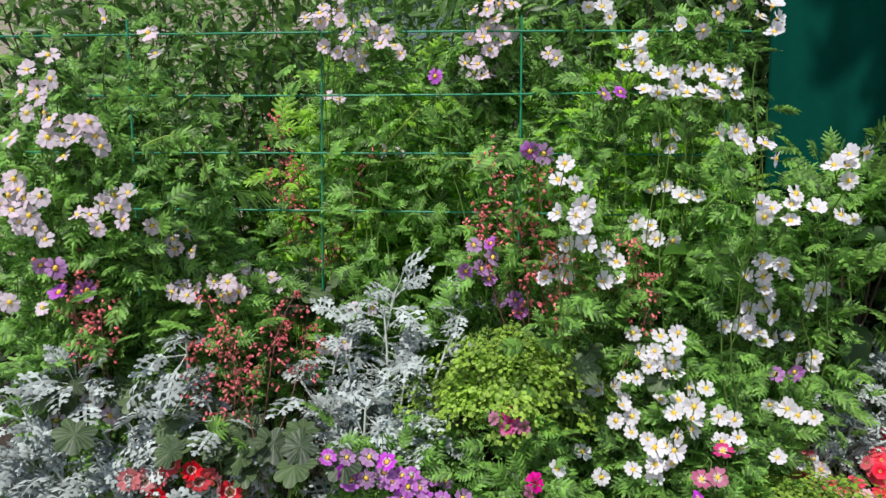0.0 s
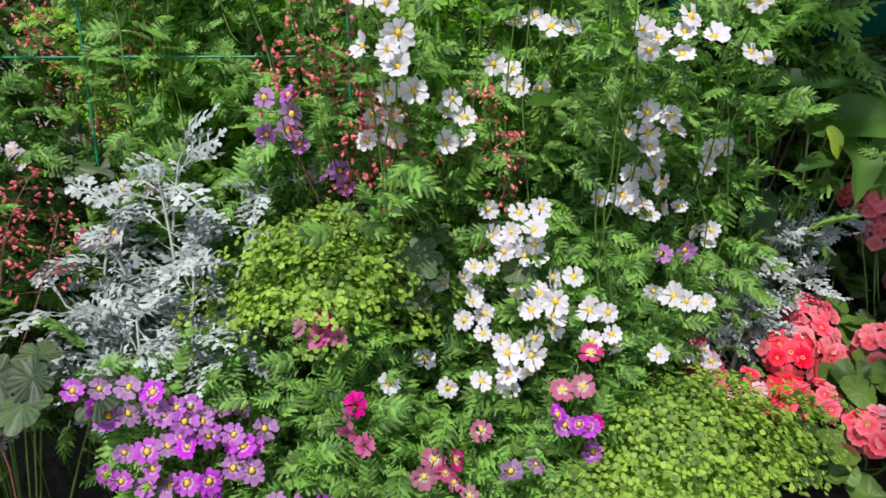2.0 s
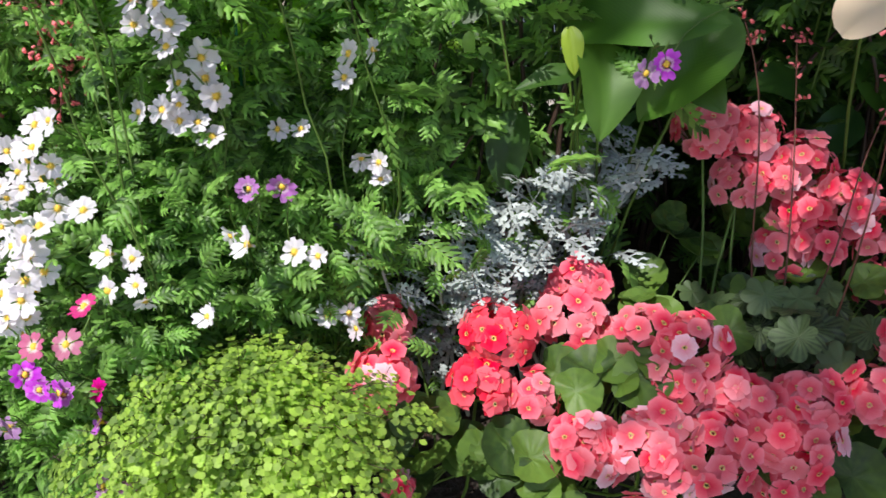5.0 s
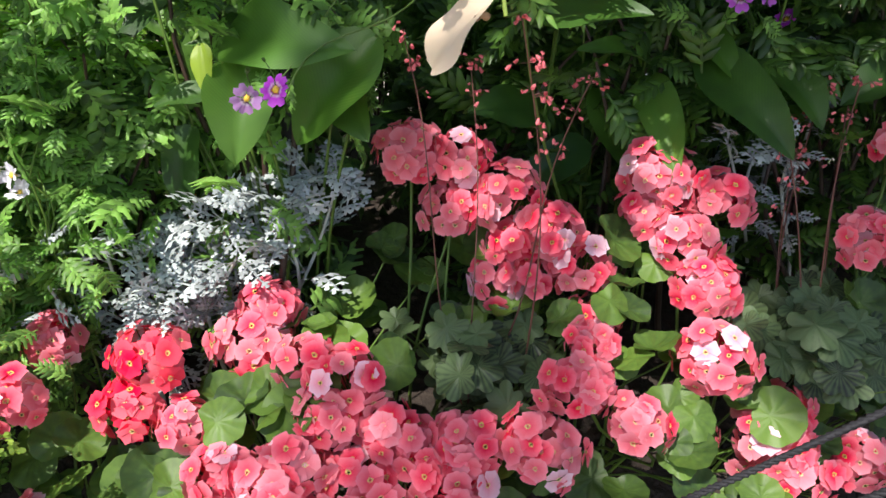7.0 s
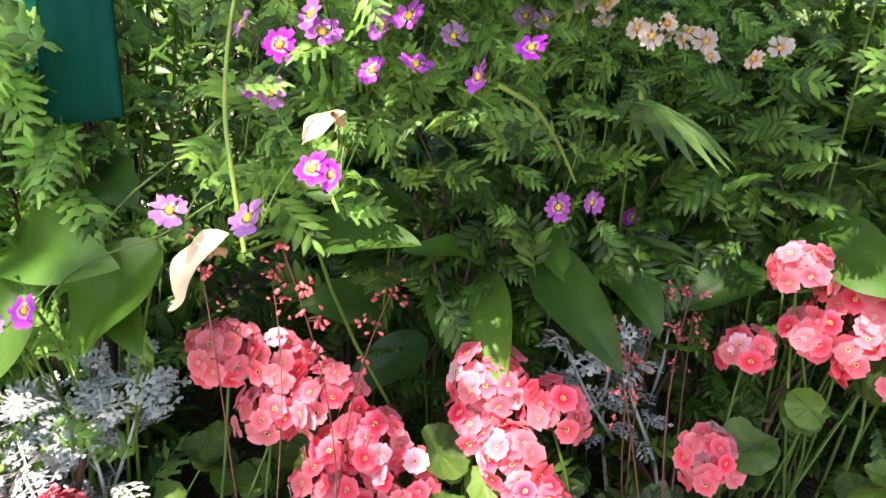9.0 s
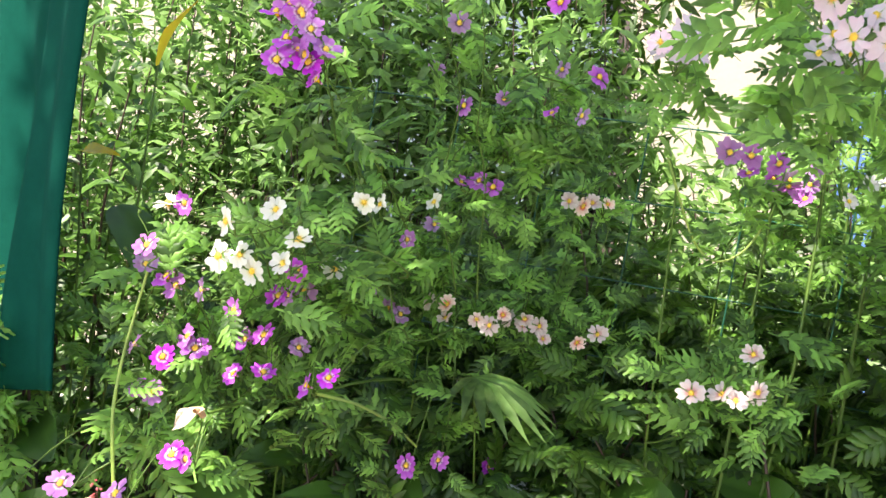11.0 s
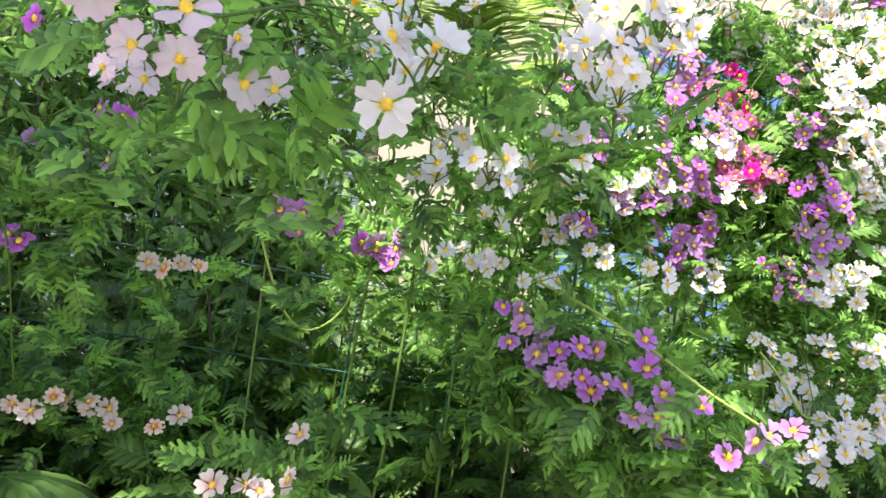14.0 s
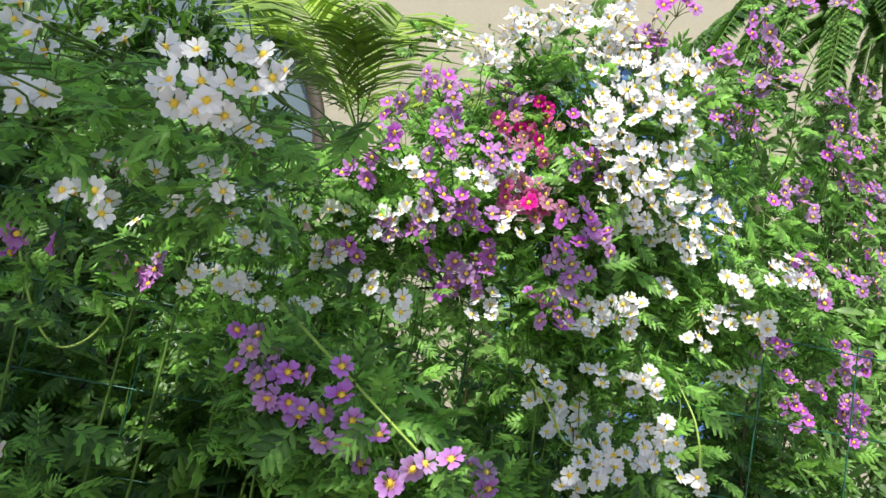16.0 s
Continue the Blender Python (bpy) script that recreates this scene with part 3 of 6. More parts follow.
PRIM_LEAVES = [disc_leaf_mesh("leaf", M_PRIMLEAF, 0.042, c, 11, 0.07, s) for s, c in enumerate((0.25, -0.15, 0.35, 0.05))]
HEU_LEAVES = [disc_leaf_mesh("leaf", M_HEUCHERA, 0.021, c, 7, 0.55, 10 + s) for s, c in enumerate((-0.2, 0.1, -0.05))]


def primrose(base, heads, leaves, colour="coral"):
    """heads: (x, y, z, radius); leaves: (x, y, z)."""
    bx, by = base
    root = Vector((bx, by, soil_z(bx, by) - 0.005))
    words = {"coral": "coral pink", "red": "bright red"}[colour]
    plant = thing("primrose", root, words + " primrose with rounded flower heads and round leaves", "flowering plant", "primroses")
    rt = np.array(root)
    for x, y, z, r in heads:
        c = np.array((x, y, z))
        foot = c - np.array((0, -0.01, r * 0.75))
        st = Soup()
        st.tube(curve_pts(rt + R.randn(3) * (0.02, 0.02, 0), foot, 0, 7, 0.02), 0.0028, 0.0024, 5)
        BLOOMS.append((x, y, z, 1.0 + r * 14))
        dirs = []
        n = max(11, int(28 * (r / 0.05) ** 1.5))
        for k in range(n):
            zz = 1 - 1.45 * (k + 0.5) / n
            a = 2.39996 * k + R.rand() * 0.5
            rr = math.sqrt(max(0, 1 - zz * zz))
            dirs.append(np.array((rr * math.cos(a), rr * math.sin(a) * 0.9 - 0.25, zz)) + R.randn(3) * 0.17)
        for dvec in dirs:
            st.tube(curve_pts(foot, c + dvec * r * 0.72, 0, 3), 0.0014, 0.001, 3)
        head = child("flower_head", st.mesh("flower_head", M_STEM, foot, True), plant, words + " rounded flower head", m=Matrix.Translation(Vector(foot) - root))
        for dvec in dirs:
            pool = colour if R.rand() > 0.07 or colour == "red" else "pink"
            sz = R.uniform(0.85, 1.15) * min(1.15, 0.66 + r * 8)
            child("floret", PRIM[pool][R.randint(4)], head,
                  m=face_matrix(Vector(c + dvec * r * 0.78 - foot), Vector(dvec + (0, -0.15, 0.1)), sz, R.uniform(0, 360)))
    for x, y, z in leaves:
        p = np.array((x, y, z))
        stems = Soup()
        stems.tube(curve_pts(rt + R.randn(3) * (0.02, 0.02, 0), p, 0.02, 6), 0.0022, 0.0016, 4)
        child("leaf_stalk", stems.mesh("leaf_stalk", M_STEM, root, True), plant)
        for q in range(3):
            nr = Vector((R.randn() * 0.4, -0.5 + R.randn() * 0.35, 1)).normalized()
            off = Vector(R.randn(3) * (0.03, 0.02, 0.014)) if q else Vector()
            child("leaf", PRIM_LEAVES[R.randint(4)], plant, m=face_matrix(Vector(p) - root + off, nr, R.uniform(0.5, 0.95), R.uniform(0, 360)))
    return plant


# ---- coral bells ----
def coral_bells(base, spikes, leaf_at, n_leaves=8, spread=0.07, loose=1.0):
    """spikes: (x, y, z of the tip, length of the flowering part)."""
    bx, by = base
    root = Vector((bx, by, soil_z(bx, by) - 0.005))
    plant = thing("coral_bells", root, "coral bells with small red bells on thin dark stalks", "flowering plant", "coral bells")
    rt = np.array(root)
    lx, ly, lz = leaf_at
    for x, y, z, ln in spikes:
        st, whorls = Soup(), {}
        tip = np.array((x, y, z))
        pts = curve_pts(np.array((lx + R.randn() * 0.02, ly + R.randn() * 0.02, min(lz, z) - 0.12)), tip, 0, 14, 0.012)
        pts = np.concatenate([[rt], pts])
        st.tube(pts, 0.0017, 0.0009, 4)
        tot = np.linalg.norm(tip - pts[1])
        k = int(ln / (0.0062 if loose > 0.7 else 0.011))
        for j in range(k):
            t = 1 - (j // 4 * 4 + 0.8 * R.rand()) / k * min(0.92, ln / max(tot, 0.05))
            fi = 1 + t * (len(pts) - 2)
            i0 = min(int(fi), len(pts) - 2)
            at = pts[i0] + (pts[i0 + 1] - pts[i0]) * (fi - i0)
            side = unit(R.randn(3) * (1, 1, 0.25))
            reach = R.uniform(0.008, 0.038) * (0.5 + 0.9 * (1 - t) + 0.3) * loose
            e = at + side * reach + (0, 0, 0.004)
            st.tube([at, e], 0.0006, 0.0005, 3)
            m = R.randint(1, 5)
            whorls.setdefault(j // 5, Soup()).put(BELL, e + R.randn(m, 3) * 0.005, side * 0.7 + R.randn(m, 3) * 0.4 + (0, 0, -0.6), R.randn(m, 3), R.uniform(0.005, 0.0088, m))
        stalk = child("flower_stalk", st.mesh("flower_stalk", M_REDSTALK, root), plant)
        for bl in whorls.values():
            child("blossom", bl.mesh("blossom", M_BELL, root), stalk, "small red bell flowers", "stuff")
    for k in range(int(n_leaves * 3.0)):
        pet = Soup()
        p = np.array((lx, ly, lz)) + R.randn(3) * (spread, spread * 0.7, 0.03)
        pet.tube(curve_pts(rt, p, 0.02, 5), 0.0018, 0.0012, 4)
        child("leaf_stalk", pet.mesh("leaf_stalk", M_STEM, root), plant)
        nr = Vector((R.randn() * 0.45, -0.75 + R.randn() * 0.4, 0.8)).normalized()
        child("leaf", HEU_LEAVES[R.randint(3)], plant, "veined grey-green lobed leaf", m=face_matrix(Vector(p) - root, nr, R.uniform(0.75, 1.2), R.uniform(-140, -40)))
    return plant


# ---- silver-leaved plants ----
def dusty_miller(base, tips, density=14, size=0.062):
    """tips: (x, y, z) of the leafy shoots."""
    bx, by = base
    root = Vector((bx, by, soil_z(bx, by) - 0.005))
    plant = thing("dusty_miller", root, "silver-grey dusty miller with deeply cut felted leaves", "foliage plant", "dusty millers")
    rt = np.array(root)
    for tp in tips:
        st, lv = Soup(), Soup()
        tip = np.array(tp)
        pts = curve_pts(rt + R.randn(3) * (0.03, 0.03, 0), tip, 0, 10, 0.025)
        st.tube(pts, 0.0045, 0.0022, 5)
        n = int(density * 1.3)
        t = 1 - R.rand(n) ** 1.5 * 0.5
        i = np.clip((t * 9).astype(int), 0, 8)
        at = pts[i] + (pts[i + 1] - pts[i]) * (t * 9 - i)[:, None]
        d = R.randn(n, 3) * (1, 0.8, 0.45) + (0, -0.35, 0.5)
        d = unit(d)
        s = R.uniform(0.7, 1.35, n) * size
        for a, dd, ss in zip(at, d, s):
            st.tube(curve_pts(a, a + dd * ss * 0.3, 0, 3), 0.0013, 0.0010, 3)
        lv.put(SILVER, at + d * s[:, None] * 0.28, d + (0, 0, -0.15), R.randn(n, 3) * 0.4 + (0, -0.45, 1), s)
        sh = child("shoot", st.mesh("shoot", M_SILVERSTEM, root, True), plant)
        child("foliage", lv.mesh("foliage", M_SILVER, root), sh, "silver felted leaves", "stuff")
    return plant


# ---- maidenhair ferns ----
def maidenhair(base, centre, radii, fronds=60, per=34):
    bx, by = base
    root = Vector((bx, by, soil_z(bx, by) - 0.005))
    plant = thing("maidenhair_fern", root, "yellow-green maidenhair fern mound of tiny fan leaflets", "fern", "maidenhair ferns")
    rt, c, rd = np.array(root), np.array(centre), np.array(radii)
    st, lv = Soup(), Soup()
    for k in range(fronds):
        u = unit(R.randn(3) + (0, -0.55, 0.7))
        if u[2] < -0.2:
            u[2] *= -1
        lump = 0.85 + 0.3 * math.sin(u[0] * 7 + bx * 9) * math.sin(u[2] * 6 + 1)
        tip = c + u * rd * R.uniform(0.5, 1.15) * lump
        mid = (rt * 0.25 + c * 0.75) + u * rd * 0.2
        pts = np.concatenate([curve_pts(rt, mid, 0, 5, 0.01)[:-1], curve_pts(mid, tip, 0.03, 8, 0.01)])
        st.tube(pts, 0.0009, 0.0005, 3)
        n = per
        face = unit(u * 0.7 + (0, -0.35, 0.7))
        side = unit(np.cross(u, (0.1, 0.2, 1.0)))
        ahead = np.cross(face, side)
        w = R.uniform(0.6, 1.2)
        a, b = R.uniform(-1, 1, n), np.round(R.uniform(-1, 0.9, n) * 3) / 3 + R.randn(n) * 0.06
        a *= 1 - 0.55 * np.abs(b)
        off = (a * 0.036 * w)[:, None] * side + (b * 0.034 * w)[:, None] * ahead + R.randn(n, 1) * 0.003 * face
        off[:, 2] -= 0.012 * a * a
        p = tip - u * 0.02 + off
        lv.put(FAN, p, side * np.sign(a)[:, None] * 0.8 + ahead * 0.5 + R.randn(n, 3) * 0.25, face + R.randn(n, 3) * 0.22, R.uniform(0.0055, 0.0095, n) * (0.8 + 0.3 * w))
    child("frond_stalk", st.mesh("frond_stalk", M_WIRY, root), plant, "thin dark wiry stalks", "stuff")
    child("foliage", lv.mesh("foliage", M_MAIDEN, root), plant, "tiny yellow-green fan leaflets", "stuff")
    return plant


# ---- broad-leaved lily ----
def lance_leaf_mesh(name, a, b, width, mat, sag, fold, twist, origin):
    """A broad pointed leaf from a to b, folded along its rib, with a wavy rim."""
    a, b = np.array(a, float) - origin, np.array(b, float) - origin
    n, m = 22, 9
    ax = unit(b - a)
    face = unit((R.randn() * 0.15, -0.62, 0.78))
    side = unit(np.cross(ax, face))
    side = unit(side * math.cos(twist) + np.cross(ax, side) * math.sin(twist))
    up = np.cross(side, ax)
    up = up if up @ face > 0 else -up
    v, f, uvs = [], [], []
    ln = np.linalg.norm(b - a)
    ph = R.rand() * 6
    for i in range(n + 1):
        t = i / n
        w = width * 0.5 * (t + 0.012) ** 0.5 * (1 - t) ** 0.85 * 2.02 + 0.0006
        c = a + (b - a) * t + up * 4 * sag * ln * t * (1 - t) + side * 0.05 * ln * math.sin(3.1 * t + ph)
        for j in range(m):
            s = j / (m - 1) * 2 - 1
            v.append(c + side * s * w + up * (fold * abs(s) ** 1.3 * w + 0.16 * w * math.sin(8 * t + ph + (0.9 if s > 0 else 0)) * s * s - (0.0018 if j == m // 2 else 0)))
            uvs.append((t * 0.8 + abs(s) * 0.25, s))
    for i in range(n):
        for j in range(m - 1):
            k = i * m + j
            f.append((k, k + m, k + m + 1, k + 1))
    me = mesh_from(name, v, f, mat, True)
    lay = me.uv_layers.new(name="UVMap")
    for lp in me.loops:
        lay.data[lp.index].uv = uvs[lp.vertex_index]
    return me


def peace_lily(base, leaves, label):
    """leaves: (stalk end, tip, width, light)."""
    bx, by = base
    root = Vector((bx, by, soil_z(bx, by) - 0.005))
    plant = thing("peace_lily", root, label, "foliage plant", "peace lilies")
    rt = np.array(root)
    for a, b, w, kind in leaves:
        st = Soup()
        mat = {"light": M_LILYLIGHT, "yellow": M_YELLOWLEAF, "yellowgreen": M_LIMELEAF}.get(kind, M_LILY)
        st.tube(curve_pts(rt + R.randn(3) * (0.015, 0.015, 0), a, 0, 8, 0.015), 0.0030, 0.0022, 5)
        child("leaf_stalk", st.mesh("leaf_stalk", M_STEM, root, True), plant)
        child("leaf", lance_leaf_mesh("leaf", a, b, w, mat, R.uniform(0.05, 0.14), R.uniform(0.1, 0.45), R.uniform(-0.25, 0.25), rt), plant,
              "broad pointed glossy leaf" if kind != "yellow" else "yellowing leaf")
    return plant


# ---- the setting: ground, bank, wall ----
def ground_sheet():
    v, f = [], []
    xs = [-400, -60, -8] + [round(-2 + 0.1 * i, 2) for i in range(71)] + [8, 60, 400]
    ys = [-400, -60, -6, -2, 0.0, 0.5, 0.8, 0.88, 0.92, 0.96, 1.0] + [round(1.1 + 0.1 * i, 2) for i in range(18)] + [2.9, 3.0, 3.3, 6, 10, 60, 400]
    for y in ys:
        for x in xs:
            z = soil_z(x, y) if y <= 2.8 else max(0.0, 0.70 - (y - 2.8) * 3.5)
            if y > 0.9 and y < 3:
                z += 0.012 * noise.noise((x * 9, y * 9, 0.3))
            v.append((x, y, z))
    n = len(xs)
    for j in range(len(ys) - 1):
        for i in range(n - 1):
            f.append((j * n + i, j * n + i + 1, (j + 1) * n + i + 1, (j + 1) * n + i))
    me = mesh_from("ground", v, f, M_SAND, True)
    me.materials.append(M_SOIL)
    for p in me.polygons:
        c = p.center
        p.material_index = 1 if 0.88 < c[1] < 3.0 and c[2] > 0.02 else 0
    return tagged(new("ground", me), "pale gravel ground with a dark soil planting bank", "ground", kind="structure")


ground_sheet()


def arched_wall():
    """Beige rendered wall behind the garden, with two arched windows cut through it."""
    y0, y1, top = 7.0, 7.3, 7.5
    arches = [(0.15, 1.75, 3.2), (4.75, 1.30, 3.45)]   # centre x, radius, springing height
    bm = bmesh.new()
    n = 24

    def strip(p, q):
        """Wall between two lower-edge points p and q up to the top, with thickness."""
        vs = [bm.verts.new(c) for c in ((p[0], y0, p[1]), (q[0], y0, q[1]), (q[0], y0, top), (p[0], y0, top),
                                       (p[0], y1, p[1]), (q[0], y1, q[1]), (q[0], y1, top), (p[0], y1, top))]
        for s in ((0, 1, 2, 3), (5, 4, 7, 6), (0, 4, 5, 1), (3, 2, 6, 7)):
            bm.faces.new([vs[i] for i in s])

    x = -9.0
    for cx, r, sp in arches:
        strip((x, 0), (cx - r, 0))
        for i in range(n):
            a0, a1 = math.pi - math.pi * i / n, math.pi - math.pi * (i + 1) / n
            strip((cx + r * math.cos(a0), sp + r * math.sin(a0)), (cx + r * math.cos(a1), sp + r * math.sin(a1)))
        x = cx + r
    strip((x, 0), (16.0, 0))
    me = bpy.data.meshes.new("wall_back")
    bm.to_mesh(me)
    bm.free()
    me.materials.append(M_WALL)
    tagged(new("wall_back", me), "beige rendered wall with arched windows", "wall", kind="structure")
    for k, (cx, r, sp) in enumerate(arches):
        win = tagged(new("window_%d" % (k + 1)), "arched window with a dark brown frame", "window", kind="structure")
        win.location = (cx, y0 + 0.1, 0)
        fr = Soup()
        path = [(-r + 0.05, 0, 0.05), (-r + 0.05, 0, sp)] + [((r - 0.05) * math.cos(math.pi - math.pi * i / 24), 0, sp + (r - 0.05) * math.sin(math.pi * i / 24)) for i in range(1, 24)] + [(r - 0.05, 0, sp), (r - 0.05, 0, 0.05)]
        fr.tube(path, 0.09, 0.09, 6)
        fr.tube([(0, 0, 0.05), (0, 0, sp + r - 0.06)], 0.035, 0.035, 6)
        fr.tube([(-r + 0.05, 0, sp), (r - 0.05, 0, sp)], 0.035, 0.035, 6)
        child("window_frame", fr.mesh("window_frame", M_FRAME), win, "dark brown frame")
        v = [(0, 0.05, sp)] + [(r * math.cos(math.pi * i / 24), 0.05, sp + r * math.sin(math.pi * i / 24)) for i in range(25)] + [(-r, 0.05, 0), (r, 0.05, 0)]
        v += [(p[0], 0.065, p[2]) for p in v]
        m = 28
        f = [(0, 1 + i, 2 + i) for i in range(24)] + [(0, 25, 26), (0, 26, 27), (0, 27, 1)]
        f += [(p[2] + m, p[1] + m, p[0] + m) for p in f]
        child("pane", mesh_from("pane", v, f, M_GLASS if k == 0 else M_BLUE), win, "grey glass" if k == 0 else "blue pane")


arched_wall()


# ---- trellis ----
def trellis(x0, x1, y, z1, step=0.135, phase=0.0, slope=0.0, mat=M_WIRE, thick=1.0, gap=0.2):
    z0 = soil_z((x0 + x1) / 2, y) - 0.02
    root = Vector(((x0 + x1) / 2, y, z0))
    th = thing("trellis", root, "green plastic-coated wire trellis standing among the plants", "trellis")
    x = x0
    while x <= x1 + 0.001:
        s = Soup()
        s.tube(curve_pts((x, y, z0), (x + R.randn() * 0.004 + slope * (z1 - z0), y, z1 - slope * (x - x0)), 0, 8, 0.003), 0.0024 * thick, 0.0024 * thick, 6)
        child("upright_wire", s.mesh("upright_wire", mat, root, True), th)
        x += gap
    z = z1 - phase
    while z > max(z0 + 0.1, 1.2):
        s = Soup()
        s.tube(curve_pts((x0 - 0.03, y - 0.004, z), (x1 + 0.03, y - 0.004, z - slope * (x1 - x0) + R.randn() * 0.004), 0, 10, 0.003), 0.0022 * thick, 0.0022 * thick, 6)
        child("cross_wire", s.mesh("cross_wire", mat, root, True), th)
        z -= step
    return th


trellis(-1.111, 0.56, 1.38, 1.67, 0.123, 0.034, gap=0.414)
trellis(1.25, 3.75, 2.14, 1.92, 0.16, 0.02, 0.075, M_WIREDARK, 0.7)


# ---- dark green cloth wrapped over a post ----
def cloth_cover():
    """A heavy cloth hung in soft folds from a bar on a post."""
    root = Vector((0.97, 1.64, soil_z(0.97, 1.64) - 0.01))
    th = thing("cloth_cover", root, "dark green cloth hanging in folds from a post", "cloth")
    a, b = np.array((0.765, 1.745)), np.array((1.125, 1.51))
    out = np.array((-0.58, -0.81))
    v, f = [], []
    n, m = 44, 30
    for back in (0.0, 0.005):
        for j in range(m + 1):
            t = j / m
            for i in range(n + 1):
                u = i / n
                fold = (0.020 * math.sin(u * 9 + 1.5 * t + 0.5) + 0.009 * math.sin(u * 23 - 2.2 * t)) * (0.35 + 0.65 * t) + 0.012 * math.sin(5 * t + 4 * u)
                p = a + (b - a) * (u + 0.02 * (1 - t) * math.sin(6 * u)) + out * (fold - back)
                z = 2.32 + (1.295 + 0.012 * math.sin(u * 7) - 2.32) * t - 0.05 * (1 - t) * math.sin(u * 3.14)
                v.append((p[0] - root.x, p[1] - root.y, z - root.z))
    w, off = n + 1, (n + 1) * (m + 1)
    for j in range(m):
        for i in range(n):
            k = j * w + i
            f += [(k, k + w, k + w + 1, k + 1), (off + k, off + k + 1, off + k + w + 1, off + k + w)]
    rim = list(range(w)) + [j * w + n for j in range(1, m + 1)] + [m * w + i for i in range(n - 1, -1, -1)] + [j * w for j in range(m - 1, 0, -1)]
    for p, q in zip(rim, rim[1:] + rim[:1]):
        f.append((p, q, off + q, off + p))
    child("cloth", mesh_from("cloth", v, f, M_CLOTH, True), th)
    s = Soup()
    s.tube([(0, 0.03, 0), (0, 0.03, 2.34 - root.z)], 0.011, 0.011, 8)
    child("post", s.mesh("post", M_IRON, (0, 0, 0), True), th)
    s = Soup()
    s.tube([(a[0] - root.x - 0.02, a[1] - root.y + 0.012, 2.325 - root.z), (b[0] - root.x + 0.02, b[1] - root.y + 0.012, 2.325 - root.z)], 0.008, 0.008, 8)
    child("bar", s.mesh("bar", M_IRON, (0, 0, 0), True), th)


cloth_cover()


# ---- rope barrier ----
def rope_barrier():
    st = Soup()
    z0 = soil_z(2.06, 1.24) - 0.03
    root = Vector((2.06, 1.24, z0))
    th = thing("rope_barrier", root, "black twisted rope tied to a dark iron stake", "rope")
    st.tube([(2.06, 1.24, z0), (2.06, 1.24, 1.28)], 0.008, 0.008, 8)
    child("stake", st.mesh("stake", M_IRON, root, True), th)
    for a, b in (((1.20, 1.26, 0.40), (2.052, 1.238, 1.25)), ((1.66, 1.25, 0.74), (2.052, 1.238, 1.16))):
        for k in range(3):
            pts = curve_pts(a, b, -0.012, 160)
            t = np.linspace(0, 1, 160) * np.linalg.norm(np.subtract(b, a)) / 0.022 * 2 * np.pi + k * 2.094
            pts = pts + np.stack([0.0017 * np.cos(t), 0.0023 * np.sin(t), -0.0017 * np.cos(t)], -1)
            s = Soup()
            s.tube(pts, 0.0022, 0.0022, 6)
            child("rope_strand", s.mesh("rope_strand", M_ROPE, root, True), th)


rope_barrier()


# ---- background shrubs ----
def shrub(at, centre, radii, n, tpl, mat, size, label, stems=14, name="shrub"):
    bx, by = at
    z0 = soil_z(bx, by) - 0.02 if by < 2.8 else max(0.0, 0.70 - (by - 2.8) * 3.5) - 0.02
    root = Vector((bx, by, z0))
    th = thing(name, root, label, "shrub")
    rt, c, rd = np.array(root), np.array(centre), np.array(radii)
    lv = Soup()
    ends = []
    for k in range(stems):
        u = unit(R.randn(3) + (0, 0, 0.2))
        e = c + u * rd * R.uniform(0.5, 1.0)
        pts = curve_pts(rt + R.randn(3) * (rd[0] * 0.25, 0.04, 0), e, 0.05, 9, 0.04)
        st = Soup()
        st.tube(pts, 0.007, 0.002, 5)
        child("branch", st.mesh("branch", M_WIRY, root), th)
        ends.append(pts)
    ends = np.array(ends)
    s = R.randint(0, stems, n)
    i = R.randint(2, 9, n)
    u = R.randn(n, 3)
    p = np.where(R.rand(n)[:, None] < 0.55, ends[s, i] + R.randn(n, 3) * 0.06, c + unit(u) * rd * R.rand(n)[:, None] ** 0.5)
    d = R.randn(n, 3) * (1, 0.8, 0.7) + (0, -0.3, -0.1)
    lv.put(tpl, p, d, R.randn(n, 3) * 0.5 + (0, -0.3, 1), R.uniform(0.7, 1.3, n) * size)
    child("foliage", lv.mesh("foliage", mat, root), th, kind="stuff")
    return th


